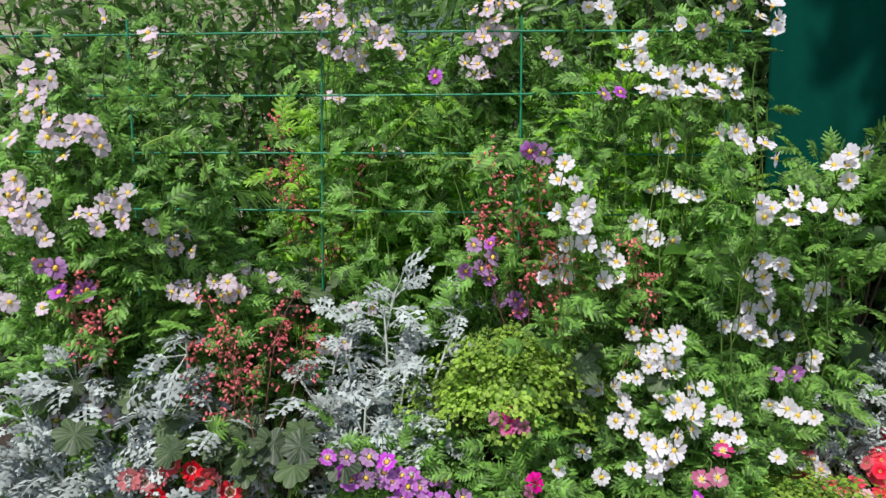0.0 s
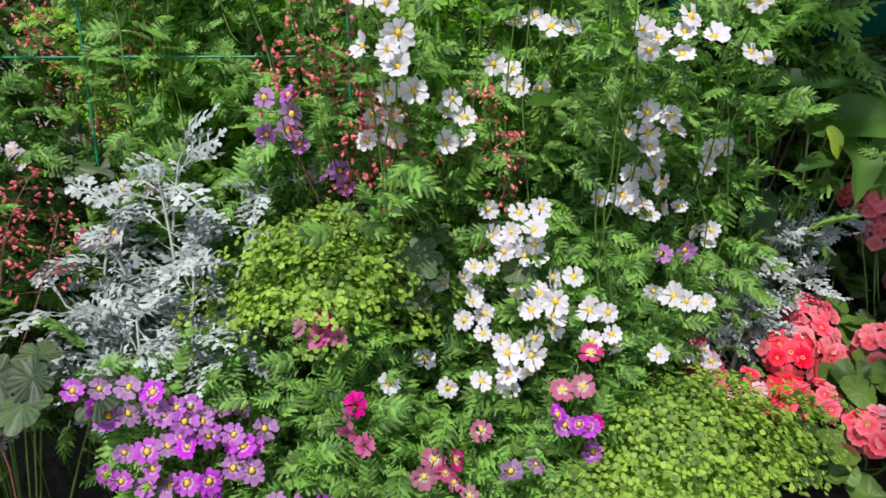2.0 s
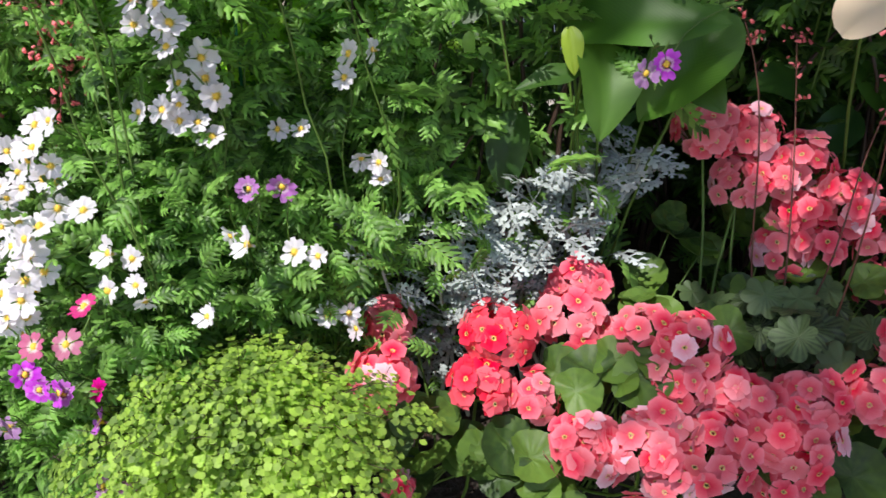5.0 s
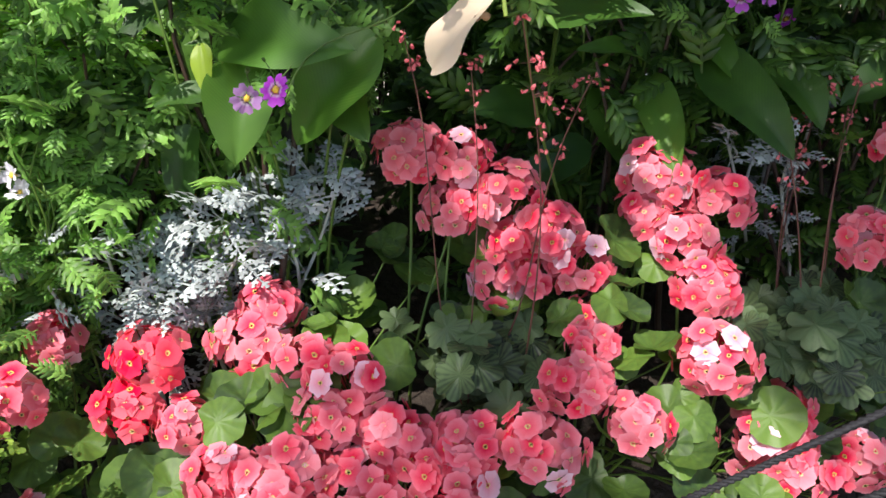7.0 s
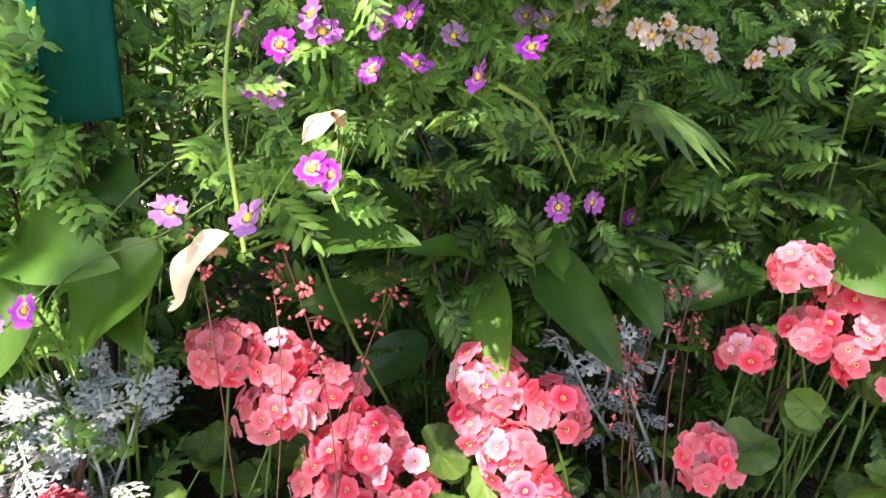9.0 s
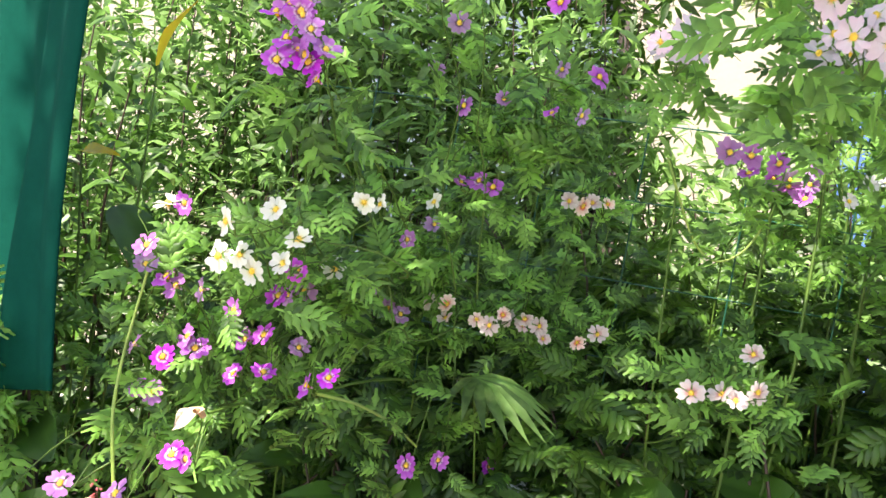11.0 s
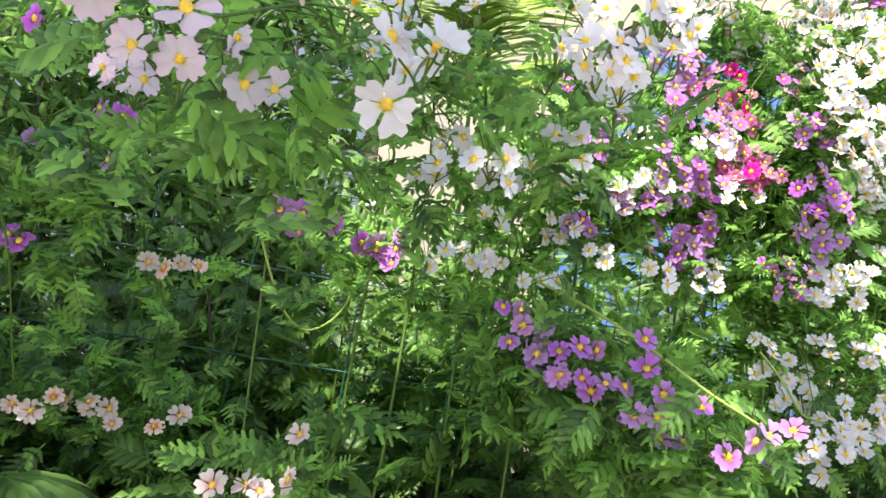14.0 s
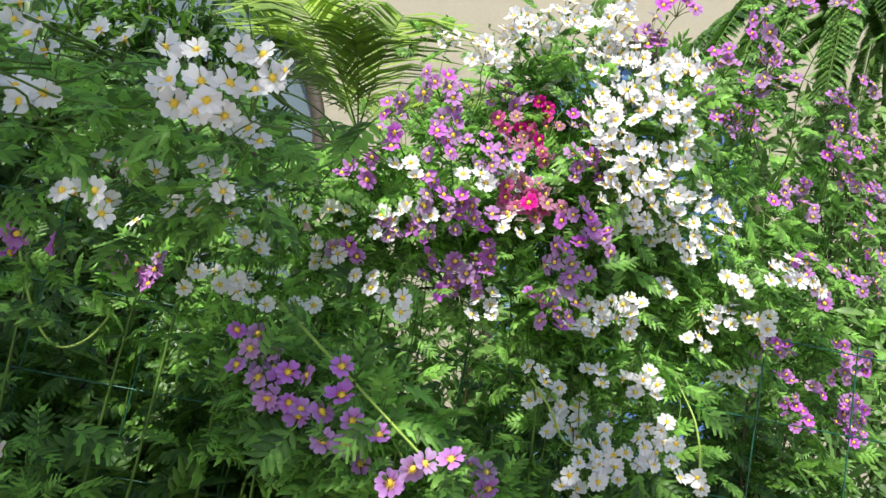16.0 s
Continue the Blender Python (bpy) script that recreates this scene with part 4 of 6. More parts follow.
GREEN = "leafy green shrub behind the flowers"
# The dark leaf colour stands in for the gloom behind the flowers.
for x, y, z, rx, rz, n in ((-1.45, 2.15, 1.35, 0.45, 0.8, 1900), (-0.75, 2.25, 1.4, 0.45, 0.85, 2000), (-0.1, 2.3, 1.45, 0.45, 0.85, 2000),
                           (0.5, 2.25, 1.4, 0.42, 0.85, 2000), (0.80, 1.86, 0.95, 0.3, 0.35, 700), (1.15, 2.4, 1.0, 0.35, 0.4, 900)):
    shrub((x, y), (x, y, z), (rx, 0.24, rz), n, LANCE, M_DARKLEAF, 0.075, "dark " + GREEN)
# Leaf colour by x holds the light: sunlit near x = 0, shaded beyond 1.
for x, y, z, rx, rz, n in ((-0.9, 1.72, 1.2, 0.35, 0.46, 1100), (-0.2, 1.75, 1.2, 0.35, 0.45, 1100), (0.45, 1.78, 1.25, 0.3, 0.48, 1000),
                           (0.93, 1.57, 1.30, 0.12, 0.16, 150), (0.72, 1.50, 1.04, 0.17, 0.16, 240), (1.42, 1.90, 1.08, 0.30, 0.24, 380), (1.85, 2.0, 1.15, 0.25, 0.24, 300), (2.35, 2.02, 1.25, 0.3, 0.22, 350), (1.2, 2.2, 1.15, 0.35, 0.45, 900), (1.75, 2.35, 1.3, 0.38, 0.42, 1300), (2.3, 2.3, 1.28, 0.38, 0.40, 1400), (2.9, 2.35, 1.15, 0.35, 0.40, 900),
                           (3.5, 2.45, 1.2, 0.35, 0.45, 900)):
    shrub((x, y), (x, y, z), (rx, 0.06 if y < 2.0 and x > 0.9 else 0.14, rz), n, FERNY if x < 1.0 else FERNY_WIDE, M_SUNFERN if -0.3 < x < 0.5 else M_FERNY if x < 1.0 else M_DARKLEAF, 0.085, "feathery " + GREEN, 5 if x == 0.93 else 14)
# Sunlight on the far shrubs is put into their lighter leaf colour.
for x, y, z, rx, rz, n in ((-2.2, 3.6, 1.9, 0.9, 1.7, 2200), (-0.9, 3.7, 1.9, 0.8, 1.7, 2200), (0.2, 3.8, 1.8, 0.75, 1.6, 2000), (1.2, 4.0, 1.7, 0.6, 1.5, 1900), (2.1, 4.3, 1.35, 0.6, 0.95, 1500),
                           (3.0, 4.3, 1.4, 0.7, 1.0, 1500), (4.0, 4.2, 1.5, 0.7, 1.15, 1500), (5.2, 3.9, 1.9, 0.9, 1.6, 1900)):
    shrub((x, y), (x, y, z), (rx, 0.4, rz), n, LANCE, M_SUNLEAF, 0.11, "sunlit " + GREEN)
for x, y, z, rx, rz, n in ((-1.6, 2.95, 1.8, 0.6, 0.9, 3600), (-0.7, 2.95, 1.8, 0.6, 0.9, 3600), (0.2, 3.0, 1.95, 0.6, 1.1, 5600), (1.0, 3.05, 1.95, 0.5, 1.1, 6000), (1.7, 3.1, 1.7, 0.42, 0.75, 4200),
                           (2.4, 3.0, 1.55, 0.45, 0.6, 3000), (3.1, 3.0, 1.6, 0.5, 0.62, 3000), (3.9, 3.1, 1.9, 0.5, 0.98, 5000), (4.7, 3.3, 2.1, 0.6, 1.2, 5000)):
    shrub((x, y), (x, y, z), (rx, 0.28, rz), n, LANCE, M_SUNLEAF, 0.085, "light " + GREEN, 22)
# Silhouettes before bright gaps: their shade is in the dark leaf colour.
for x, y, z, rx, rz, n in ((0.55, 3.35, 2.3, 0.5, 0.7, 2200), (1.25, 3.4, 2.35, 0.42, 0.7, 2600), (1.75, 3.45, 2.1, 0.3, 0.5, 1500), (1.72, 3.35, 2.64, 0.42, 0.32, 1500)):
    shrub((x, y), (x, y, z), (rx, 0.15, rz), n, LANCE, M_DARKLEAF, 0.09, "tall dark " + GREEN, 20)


def narrow_palm(at, crown, fronds, length, name, label, mat, leaflets=24, lean=(0, 0, 0.6), lw=0.6, shape=None, sag=0.35):
    """Arching fronds with paired narrow leaflets."""
    bx, by = at
    z0 = soil_z(bx, by) - 0.02 if by < 2.8 else max(0.0, 0.70 - (by - 2.8) * 3.5) - 0.02
    root = Vector((bx, by, z0))
    th = thing(name, root, label, "palm")
    rt, c = np.array(root), np.array(crown)
    tr = Soup()
    tr.tube(curve_pts(rt, c, 0, 8, 0.01), 0.014, 0.008, 8)
    child("trunk", tr.mesh("trunk", M_STEM, root, True), th)
    for k in range(fronds):
        a = 2.4 * k + R.rand()
        d = unit(np.array((math.cos(a), math.sin(a) * 0.7, 0)) + np.array(lean) + R.randn(3) * 0.15)
        ln = length * R.uniform(0.8, 1.15)
        t = np.linspace(0, 1, 12)[:, None]
        pts = c + d * ln * t + np.array((0, 0, -sag)) * ln * t ** 2.2
        s = Soup()
        s.tube(pts, 0.004, 0.0012, 4)
        fr = child("frond", s.mesh("frond", M_STEM, root), th)
        lv = Soup()
        tt = np.linspace(0.15, 0.98, leaflets)
        base = np.stack([np.interp(tt, t[:, 0], pts[:, i]) for i in range(3)], -1)
        tang = unit(np.gradient(base, axis=0))
        side = unit(np.cross(tang, (0, 0, 1.0)))
        for sg in (1, -1):
            dd = tang * 0.75 + side * sg + R.randn(leaflets, 3) * 0.07 + (0, 0, -0.15)
            lv.put(BLADE if shape is None else shape, base, dd, np.tile((0, 0, 1.0), (leaflets, 1)), lw * ln * (0.35 + 0.65 * np.sin(tt * 2.6)) * 0.55)
        child("foliage", lv.mesh("foliage", mat, root), fr, kind="stuff")
    return th


narrow_palm((-0.55, 1.85), (-0.5, 1.85, 1.25), 11, 0.55, "palm", "dark narrow-leaved palm behind the trellis", M_DARKLEAF, 26)
narrow_palm((2.38, 3.3), (2.40, 3.3, 2.40), 10, 0.62, "palm", "light green feather palm in front of the wall", M_PALM, 30, (0.1, 0, 1.0), 0.9)
narrow_palm((4.45, 3.3), (4.45, 3.3, 3.25), 18, 0.85, "tree_fern", "tall tree fern with drooping feathery fronds", M_SUNLEAF, 60, (-0.1, -0.1, 0.1), 0.17, FERNY_WIDE, 1.0)


narrow_palm((4.14, 3.2), (4.14, 3.2, 3.23), 16, 0.75, "tree_fern", "olive green tree fern in front of the wall", M_DARKLEAF, 50, (-0.1, -0.1, 0.1), 0.17, FERNY_WIDE, 1.0)


def shade_tree():
    """An unseen tree added on the gravel behind the walker; its open crown dapples the middle of the bed."""
    root = Vector((1.35, -2.3, -0.02))
    th = thing("tree", root, "unseen tree added on the gravel, open crown for dappled shade", "tree")
    rt = np.array(root)
    tr = Soup()
    fork = np.array((1.32, -1.9, 2.6))
    tr.tube(curve_pts(rt, fork, 0, 12, 0.03), 0.085, 0.055, 12)
    child("trunk", tr.mesh("trunk", M_BARK, root, True), th)
    twigs = []
    for k in range(13):
        end = np.array((0.35 + 2.6 * ((k * 0.618) % 1.0), -1.35 + 1.45 * ((k * 0.382 + 0.2) % 1.0), R.uniform(3.95, 4.5)))
        pts = curve_pts(fork + R.randn(3) * 0.02, end, 0.25, 10, 0.06)
        s = Soup()
        s.tube(pts, 0.032, 0.006, 7)
        child("limb", s.mesh("limb", M_BARK, root, True), th)
        twigs.append(pts[4:])
    twigs = np.concatenate(twigs)
    n = 10500
    z = R.uniform(3.85, 4.65, n)
    # spread over the crown, left out where sun patches are to fall on the bed
    u, w = 1.06 + 2.7 * R.rand(n) ** 0.9, R.uniform(0.75, 3.9, n)
    p = np.stack([u - 0.216 * (z - 1), w - 0.666 * (z - 1), z], -1)
    keep = np.ones(n, bool)
    for gx, gy, gr in ((1.55, 1.70, 0.15), (1.53, 1.50, 0.13), (1.50, 1.30, 0.13), (1.56, 1.15, 0.15), (1.37, 1.57, 0.12), (2.01, 1.93, 0.15), (1.08, 1.27, 0.10), (0.98, 1.47, 0.15), (2.75, 1.95, 0.15), (1.80, 1.15, 0.22), (1.98, 1.4, 0.1)):
        keep &= np.hypot(u - gx, w - gy) > gr * R.uniform(0.8, 1.3, n)
    keep &= (np.sin(u * 9 + 1) * np.sin(w * 11 + 2) < 0.88) & (w < np.where(u < 2.15, 3.8, 2.33) + 0.12 * np.sin(u * 13))
    p = p[keep]
    lv = Soup()
    lv.put(LANCE, p, R.randn(len(p), 3) * (1, 1, 0.5), R.randn(len(p), 3) * 0.4 + (0, -0.2, 1), R.uniform(0.11, 0.19, len(p)))
    child("crown", lv.mesh("crown", M_SUNLEAF, root), th, "open leafy crown", "stuff")


shade_tree()


def fan_palm():
    root = Vector((1.66, 2.1, soil_z(1.66, 2.1) - 0.01))
    th = thing("fan_palm", root, "small dark palm with fan-shaped leaves", "palm")
    rt = np.array(root)
    for c, d, ln in (((1.69, 1.86, 1.345), (0.6, -0.3, -0.25), 0.17), ((1.60, 1.95, 1.25), (-0.5, -0.3, 0.1), 0.16), ((1.82, 2.0, 1.2), (0.7, -0.3, 0.0), 0.16), ((1.7, 1.98, 1.12), (0.1, -0.6, 0.1), 0.16)):
        s = Soup()
        s.tube(curve_pts(rt, c, 0.03, 8, 0.01), 0.003, 0.002, 5)
        stalk = child("leaf_stalk", s.mesh("leaf_stalk", M_STEM, root), th)
        lv = Soup()
        d = unit(d)
        sd2 = unit(np.cross(d, (0, 0, 1)))
        for a in np.linspace(-1.25, 1.25, 11):
            lv.put(FINGER, c, d * math.cos(a) + sd2 * math.sin(a), (0, -0.4, 1), ln * (0.7 + 0.3 * math.cos(a)))
        child("leaf", lv.mesh("leaf", M_SUNLEAF, root), stalk)


fan_palm()

# ---- broad-leaved lilies and the faded spathe ----
peace_lily((0.56, 1.52), [((0.56, 1.40, 1.16), (0.405, 1.24, 1.19), 0.085, ""), ((0.53, 1.38, 1.10), (0.41, 1.235, 1.09), 0.06, ""),
                          ((0.50, 1.42, 1.12), (0.46, 1.27, 1.00), 0.09, ""), ((0.60, 1.45, 1.22), (0.62, 1.30, 1.30), 0.08, ""),
                          ((0.42, 1.48, 1.22), (0.33, 1.38, 1.37), 0.09, "light")], "broad-leaved peace lily among the white flowers")
peace_lily((0.98, 1.66), [((1.000, 1.475, 1.116), (1.022, 1.42, 1.002), 0.100, "light"), ((0.86, 1.52, 1.20), (1.03, 1.44, 1.215), 0.075, ""),
                          ((0.963, 1.50, 1.124), (1.166, 1.46, 1.154), 0.11, ""), ((0.99, 1.452, 1.085), (0.906, 1.43, 1.064), 0.045, "light"), ((0.968, 1.447, 1.140), (0.984, 1.43, 1.084), 0.032, "yellowgreen"),
                          ((0.899, 1.52, 1.016), (0.891, 1.50, 0.893), 0.075, ""), ((1.10, 1.56, 1.10), (1.17, 1.47, 1.03), 0.09, ""),
                          ((1.167, 1.52, 1.155), (1.070, 1.49, 1.012), 0.12, ""), ((0.84, 1.58, 1.18), (0.78, 1.50, 1.10), 0.08, ""),
                          ((1.02, 1.60, 1.22), (1.14, 1.52, 1.20), 0.09, "")], "peace lily with broad glossy pointed leaves")
peace_lily((1.45, 1.86), [((1.34, 1.56, 1.19), (1.49, 1.50, 1.20), 0.075, ""), ((1.52, 1.84, 1.08), (1.555, 1.70, 0.95), 0.075, "light"), ((1.60, 1.86, 1.12), (1.71, 1.72, 0.99), 0.10, ""),
                          ((1.50, 1.84, 1.10), (1.40, 1.74, 1.12), 0.07, ""), ((1.55, 1.92, 1.16), (1.63, 1.80, 1.08), 0.08, ""), ((1.42, 1.80, 0.98), (1.33, 1.70, 0.90), 0.08, ""),
                          ((1.68, 1.92, 1.12), (1.76, 1.80, 1.02), 0.09, ""), ((1.44, 1.86, 1.05), (1.52, 1.76, 0.90), 0.08, ""), ((1.40, 1.85, 1.15), (1.30, 1.75, 1.16), 0.07, ""),
                          ((1.36, 1.82, 1.00), (1.24, 1.74, 1.02), 0.10, "")], "dark peace lily with drooping glossy leaves behind the primroses")
peace_lily((1.98, 1.98), [((1.93, 1.90, 1.16), (2.09, 1.80, 1.13), 0.13, ""), ((1.90, 1.92, 1.12), (1.80, 1.85, 1.05), 0.09, ""), ((2.02, 1.94, 1.10), (2.14, 1.86, 1.02), 0.10, ""),
                          ((2.12, 1.98, 1.2), (2.27, 1.92, 1.16), 0.10, ""), ((2.20, 2.0, 1.22), (2.16, 1.92, 1.38), 0.06, "light"), ((2.05, 2.0, 1.18), (1.97, 1.9, 1.06), 0.09, "")],
           "broad-leaved peace lily at the foot of the trellis")
peace_lily((0.9, 1.82), [((0.90, 1.80, 1.68), (1.02, 1.76, 1.675), 0.035, "yellow"), ((0.98, 1.80, 1.58), (1.12, 1.75, 1.45), 0.09, "light"), ((1.02, 1.84, 1.86), (1.12, 1.8, 1.97), 0.06, "yellow")],
           "tall broad-leaved plant with a yellowing leaf")


def spathe(root_xy, a, b, label, width=0.062):
    root = Vector((*root_xy, soil_z(*root_xy) - 0.005))
    th = thing("spathe_flower", root, label, "flower")
    rt = np.array(root)
    s = Soup()
    foot = np.array(b) + (0.0, 0.01, -0.01)
    bend = np.array((foot[0] + 0.02, rt[1] - 0.08, foot[2] - 0.07))
    s.tube(np.concatenate([curve_pts(rt, bend, 0, 9, 0.015)[:-1], curve_pts(bend, foot, 0.02, 6)]), 0.0026, 0.002, 6)
    child("stalk", s.mesh("stalk", M_STEM, root, True), th)
    child("spathe", lance_leaf_mesh("spathe", a, b, width, M_SPATHE, 0.08, 0.22, 0.0, rt), th, "faded cream spathe")
    s = Soup()
    c = (np.array(a) * 0.45 + np.array(b) * 0.55)
    s.tube(curve_pts(foot * 0.85 + np.array(a) * 0.15, c + (0.012, -0.012, 0.012), 0.003, 6), 0.0045, 0.003, 7)
    child("spadix", s.mesh("spadix", M_SPADIX, root, True), th, "brown spent spadix")


spathe((1.37, 1.93), (1.268, 1.40, 1.145), (1.336, 1.385, 1.218), "faded cream spathe flower of a peace lily", 0.078)
spathe((1.44, 1.95), (1.375, 1.46, 1.30), (1.42, 1.455, 1.335), "small faded cream spathe flower on its stalk", 0.035)

# ---- silver-leaved plants ----
dusty_miller((-0.16, 1.28), [(-0.26, 1.16, 0.93), (-0.20, 1.2, 1.00), (-0.13, 1.22, 1.09), (-0.20, 1.23, 1.06), (-0.08, 1.14, 0.88), (-0.03, 1.12, 0.86), (-0.15, 1.13, 0.92), (-0.11, 1.25, 1.12),
                             (0.02, 1.25, 1.08), (-0.08, 1.18, 0.99), (-0.22, 1.15, 0.88)], 17)
dusty_miller((-0.55, 1.15), [(-0.74, 1.04, 0.93), (-0.70, 1.02, 0.83), (-0.60, 1.02, 0.86), (-0.47, 1.04, 0.93), (-0.46, 1.08, 1.05), (-0.53, 1.02, 0.84), (-0.40, 1.05, 0.92), (-0.66, 1.06, 0.98), (-0.58, 1.08, 0.95), (-0.80, 1.02, 0.88)], 17)
dusty_miller((0.95, 1.62), [(0.89, 1.50, 0.91), (0.93, 1.52, 0.88), (1.00, 1.55, 0.91), (1.05, 1.58, 0.94), (0.96, 1.50, 0.83), (0.88, 1.47, 0.84), (1.08, 1.60, 0.93)], 15, 0.055)
dusty_miller((0.80, 1.52), [(0.80, 1.46, 0.91), (0.79, 1.44, 0.84), (0.85, 1.42, 0.81), (0.72, 1.38, 0.84), (0.89, 1.43, 0.78)], 11, 0.052)
dusty_miller((1.78, 2.04), [(1.78, 2.0, 1.12), (1.82, 1.98, 1.07), (1.74, 1.98, 1.05), (1.64, 1.80, 0.99), (1.73, 1.78, 0.99)], 10, 0.05)

# ---- maidenhair ferns ----
maidenhair((0.12, 1.24), (0.10, 1.20, 0.92), (0.18, 0.13, 0.15), 300, 36)
maidenhair((0.62, 1.22), (0.62, 1.13, 0.66), (0.25, 0.15, 0.175), 420, 38)

# ---- coral bells ----
coral_bells((-0.38, 1.44), [(-0.39, 1.42, 1.47, 0.22), (-0.36, 1.44, 1.36, 0.20), (-0.22, 1.44, 1.41, 0.16), (-0.23, 1.47, 1.30, 0.22), (-0.28, 1.44, 1.18, 0.12)], (-0.31, 1.40, 1.08), 6)
coral_bells((0.18, 1.30), [(0.07, 1.22, 1.39, 0.2), (0.155, 1.14, 1.35, 0.24), (0.12, 1.17, 1.27, 0.2), (0.20, 1.18, 1.20, 0.16), (0.05, 1.18, 1.28, 0.12)], (0.17, 1.25, 0.98), 4)
coral_bells((0.33, 1.32), [(0.34, 1.25, 1.22, 0.16), (0.37, 1.24, 1.15, 0.12), (0.25, 1.24, 1.13, 0.1)], (0.33, 1.27, 0.96), 4)
coral_bells((-0.37, 1.14), [(-0.42, 1.08, 1.12, 0.16), (-0.38, 1.07, 1.10, 0.2), (-0.44, 1.06, 1.05, 0.12), (-0.33, 1.2, 1.07, 0.14), (-0.28, 1.22, 1.05, 0.12), (-0.30, 1.2, 1.11, 0.16), (-0.40, 1.07, 1.04, 0.12)], (-0.36, 1.05, 0.87), 15, 0.06)
coral_bells((-0.66, 1.16), [(-0.62, 1.04, 1.20, 0.14), (-0.64, 1.07, 1.15, 0.14), (-0.68, 1.06, 1.19, 0.12), (-0.60, 1.06, 1.12, 0.1)], (-0.64, 1.1, 0.95), 5)
coral_bells((1.32, 1.66), [(1.352, 1.46, 1.195, 0.20), (1.43, 1.60, 1.11, 0.12), (1.19, 1.56, 1.15, 0.1), (1.27, 1.6, 1.12, 0.1)], (1.32, 1.54, 0.71), 16, 0.055, 0.5)
coral_bells((1.78, 1.76), [(1.77, 1.86, 1.08, 0.15), (1.70, 1.77, 1.05, 0.12), (1.82, 1.9, 1.07, 0.15), (1.73, 1.76, 1.0, 0.12), (1.80, 1.8, 1.1, 0.12)], (1.79, 1.67, 0.76), 18, 0.07, 0.6)

# ---- primroses ----
primrose((0.89, 1.39), [(0.885, 1.325, 0.674, 0.048), (0.902, 1.363, 0.736, 0.052)],
         [], "red")
primrose((0.77, 1.34), [(0.740, 1.374, 0.724, 0.042), (0.768, 1.257, 0.711, 0.047), (0.794, 1.229, 0.559, 0.024)],
         [(0.878, 1.284, 0.587), (0.916, 1.292, 0.588), (0.830, 1.283, 0.638), (0.827, 1.260, 0.598), (0.934, 1.286, 0.567), (0.900, 1.286, 0.585), (0.950, 1.380, 0.600), (0.750, 1.300, 0.600), (0.780, 1.280, 0.550)], "coral")
primrose((1.04, 1.44), [(0.956, 1.335, 0.659, 0.039), (0.998, 1.476, 0.707, 0.062), (1.010, 1.502, 0.759, 0.049), (1.033, 1.300, 0.620, 0.05), (1.046, 1.290, 0.613, 0.044), (1.059, 1.474, 0.677, 0.04), (1.102, 1.289, 0.633, 0.052), (1.103, 1.418, 0.733, 0.045)],
         [(1.093, 1.488, 0.717), (1.201, 1.663, 0.764), (1.045, 1.374, 0.683), (0.996, 1.408, 0.674), (0.983, 1.273, 0.547), (1.076, 1.342, 0.690), (1.107, 1.484, 0.735), (1.093, 1.354, 0.695), (1.220, 1.463, 0.724), (1.050, 1.450, 0.620), (1.150, 1.400, 0.620), (1.250, 1.600, 0.720), (1.120, 1.600, 0.700), (1.150, 1.660, 0.820), (1.200, 1.300, 0.520), (1.050, 1.250, 0.500)], "coral")
primrose((1.20, 1.50), [(1.126, 1.319, 0.653, 0.045), (1.145, 1.296, 0.579, 0.033), (1.151, 1.370, 0.683, 0.043), (1.164, 1.406, 0.726, 0.052), (1.177, 1.644, 0.969, 0.052), (1.197, 1.352, 0.600, 0.064), (1.211, 1.404, 0.661, 0.045), (1.240, 1.660, 0.885, 0.05), (1.248, 1.677, 0.960, 0.047), (1.262, 1.408, 0.636, 0.044), (1.268, 1.410, 0.636, 0.04)],
         [(1.300, 1.360, 0.570), (1.400, 1.420, 0.600), (1.350, 1.620, 0.750), (1.300, 1.680, 0.820), (1.420, 1.360, 0.550)], "coral")
primrose((1.35, 1.59), [(1.304, 1.368, 0.546, 0.046), (1.313, 1.390, 0.600, 0.059), (1.318, 1.663, 0.775, 0.049), (1.322, 1.397, 0.626, 0.045), (1.325, 1.681, 0.904, 0.058), (1.331, 1.415, 0.651, 0.054), (1.343, 1.675, 0.841, 0.049), (1.375, 1.655, 0.790, 0.045), (1.395, 1.665, 0.865, 0.052), (1.427, 1.419, 0.661, 0.055), (1.450, 1.660, 0.820, 0.05)],
         [(1.518, 1.583, 0.796), (1.498, 1.670, 0.843), (1.556, 1.546, 0.760), (1.450, 1.600, 0.750), (1.600, 1.600, 0.720), (1.500, 1.450, 0.600)], "coral")
primrose((1.51, 1.63), [(1.460, 1.460, 0.738, 0.045), (1.467, 1.519, 0.777, 0.028), (1.470, 1.640, 0.740, 0.045), (1.474, 1.463, 0.742, 0.04), (1.479, 1.514, 0.776, 0.03), (1.530, 1.712, 0.896, 0.044), (1.540, 1.742, 0.943, 0.058), (1.546, 1.455, 0.700, 0.043), (1.585, 1.678, 0.872, 0.051)],
         [(1.620, 1.494, 0.698), (1.697, 1.582, 0.709), (1.618, 1.467, 0.661), (1.680, 1.450, 0.580), (1.700, 1.500, 0.560)], "coral")
primrose((1.68, 1.67), [(1.625, 1.648, 0.819, 0.052), (1.636, 1.738, 0.920, 0.05), (1.642, 1.560, 0.751, 0.057), (1.743, 1.571, 0.629, 0.064), (1.759, 1.600, 0.664, 0.04)],
         [(1.837, 1.620, 0.654), (1.900, 1.750, 0.900), (1.850, 1.700, 0.800), (1.750, 1.500, 0.580), (1.850, 1.680, 0.720), (1.800, 1.580, 0.620), (1.880, 1.620, 0.600)], "coral")
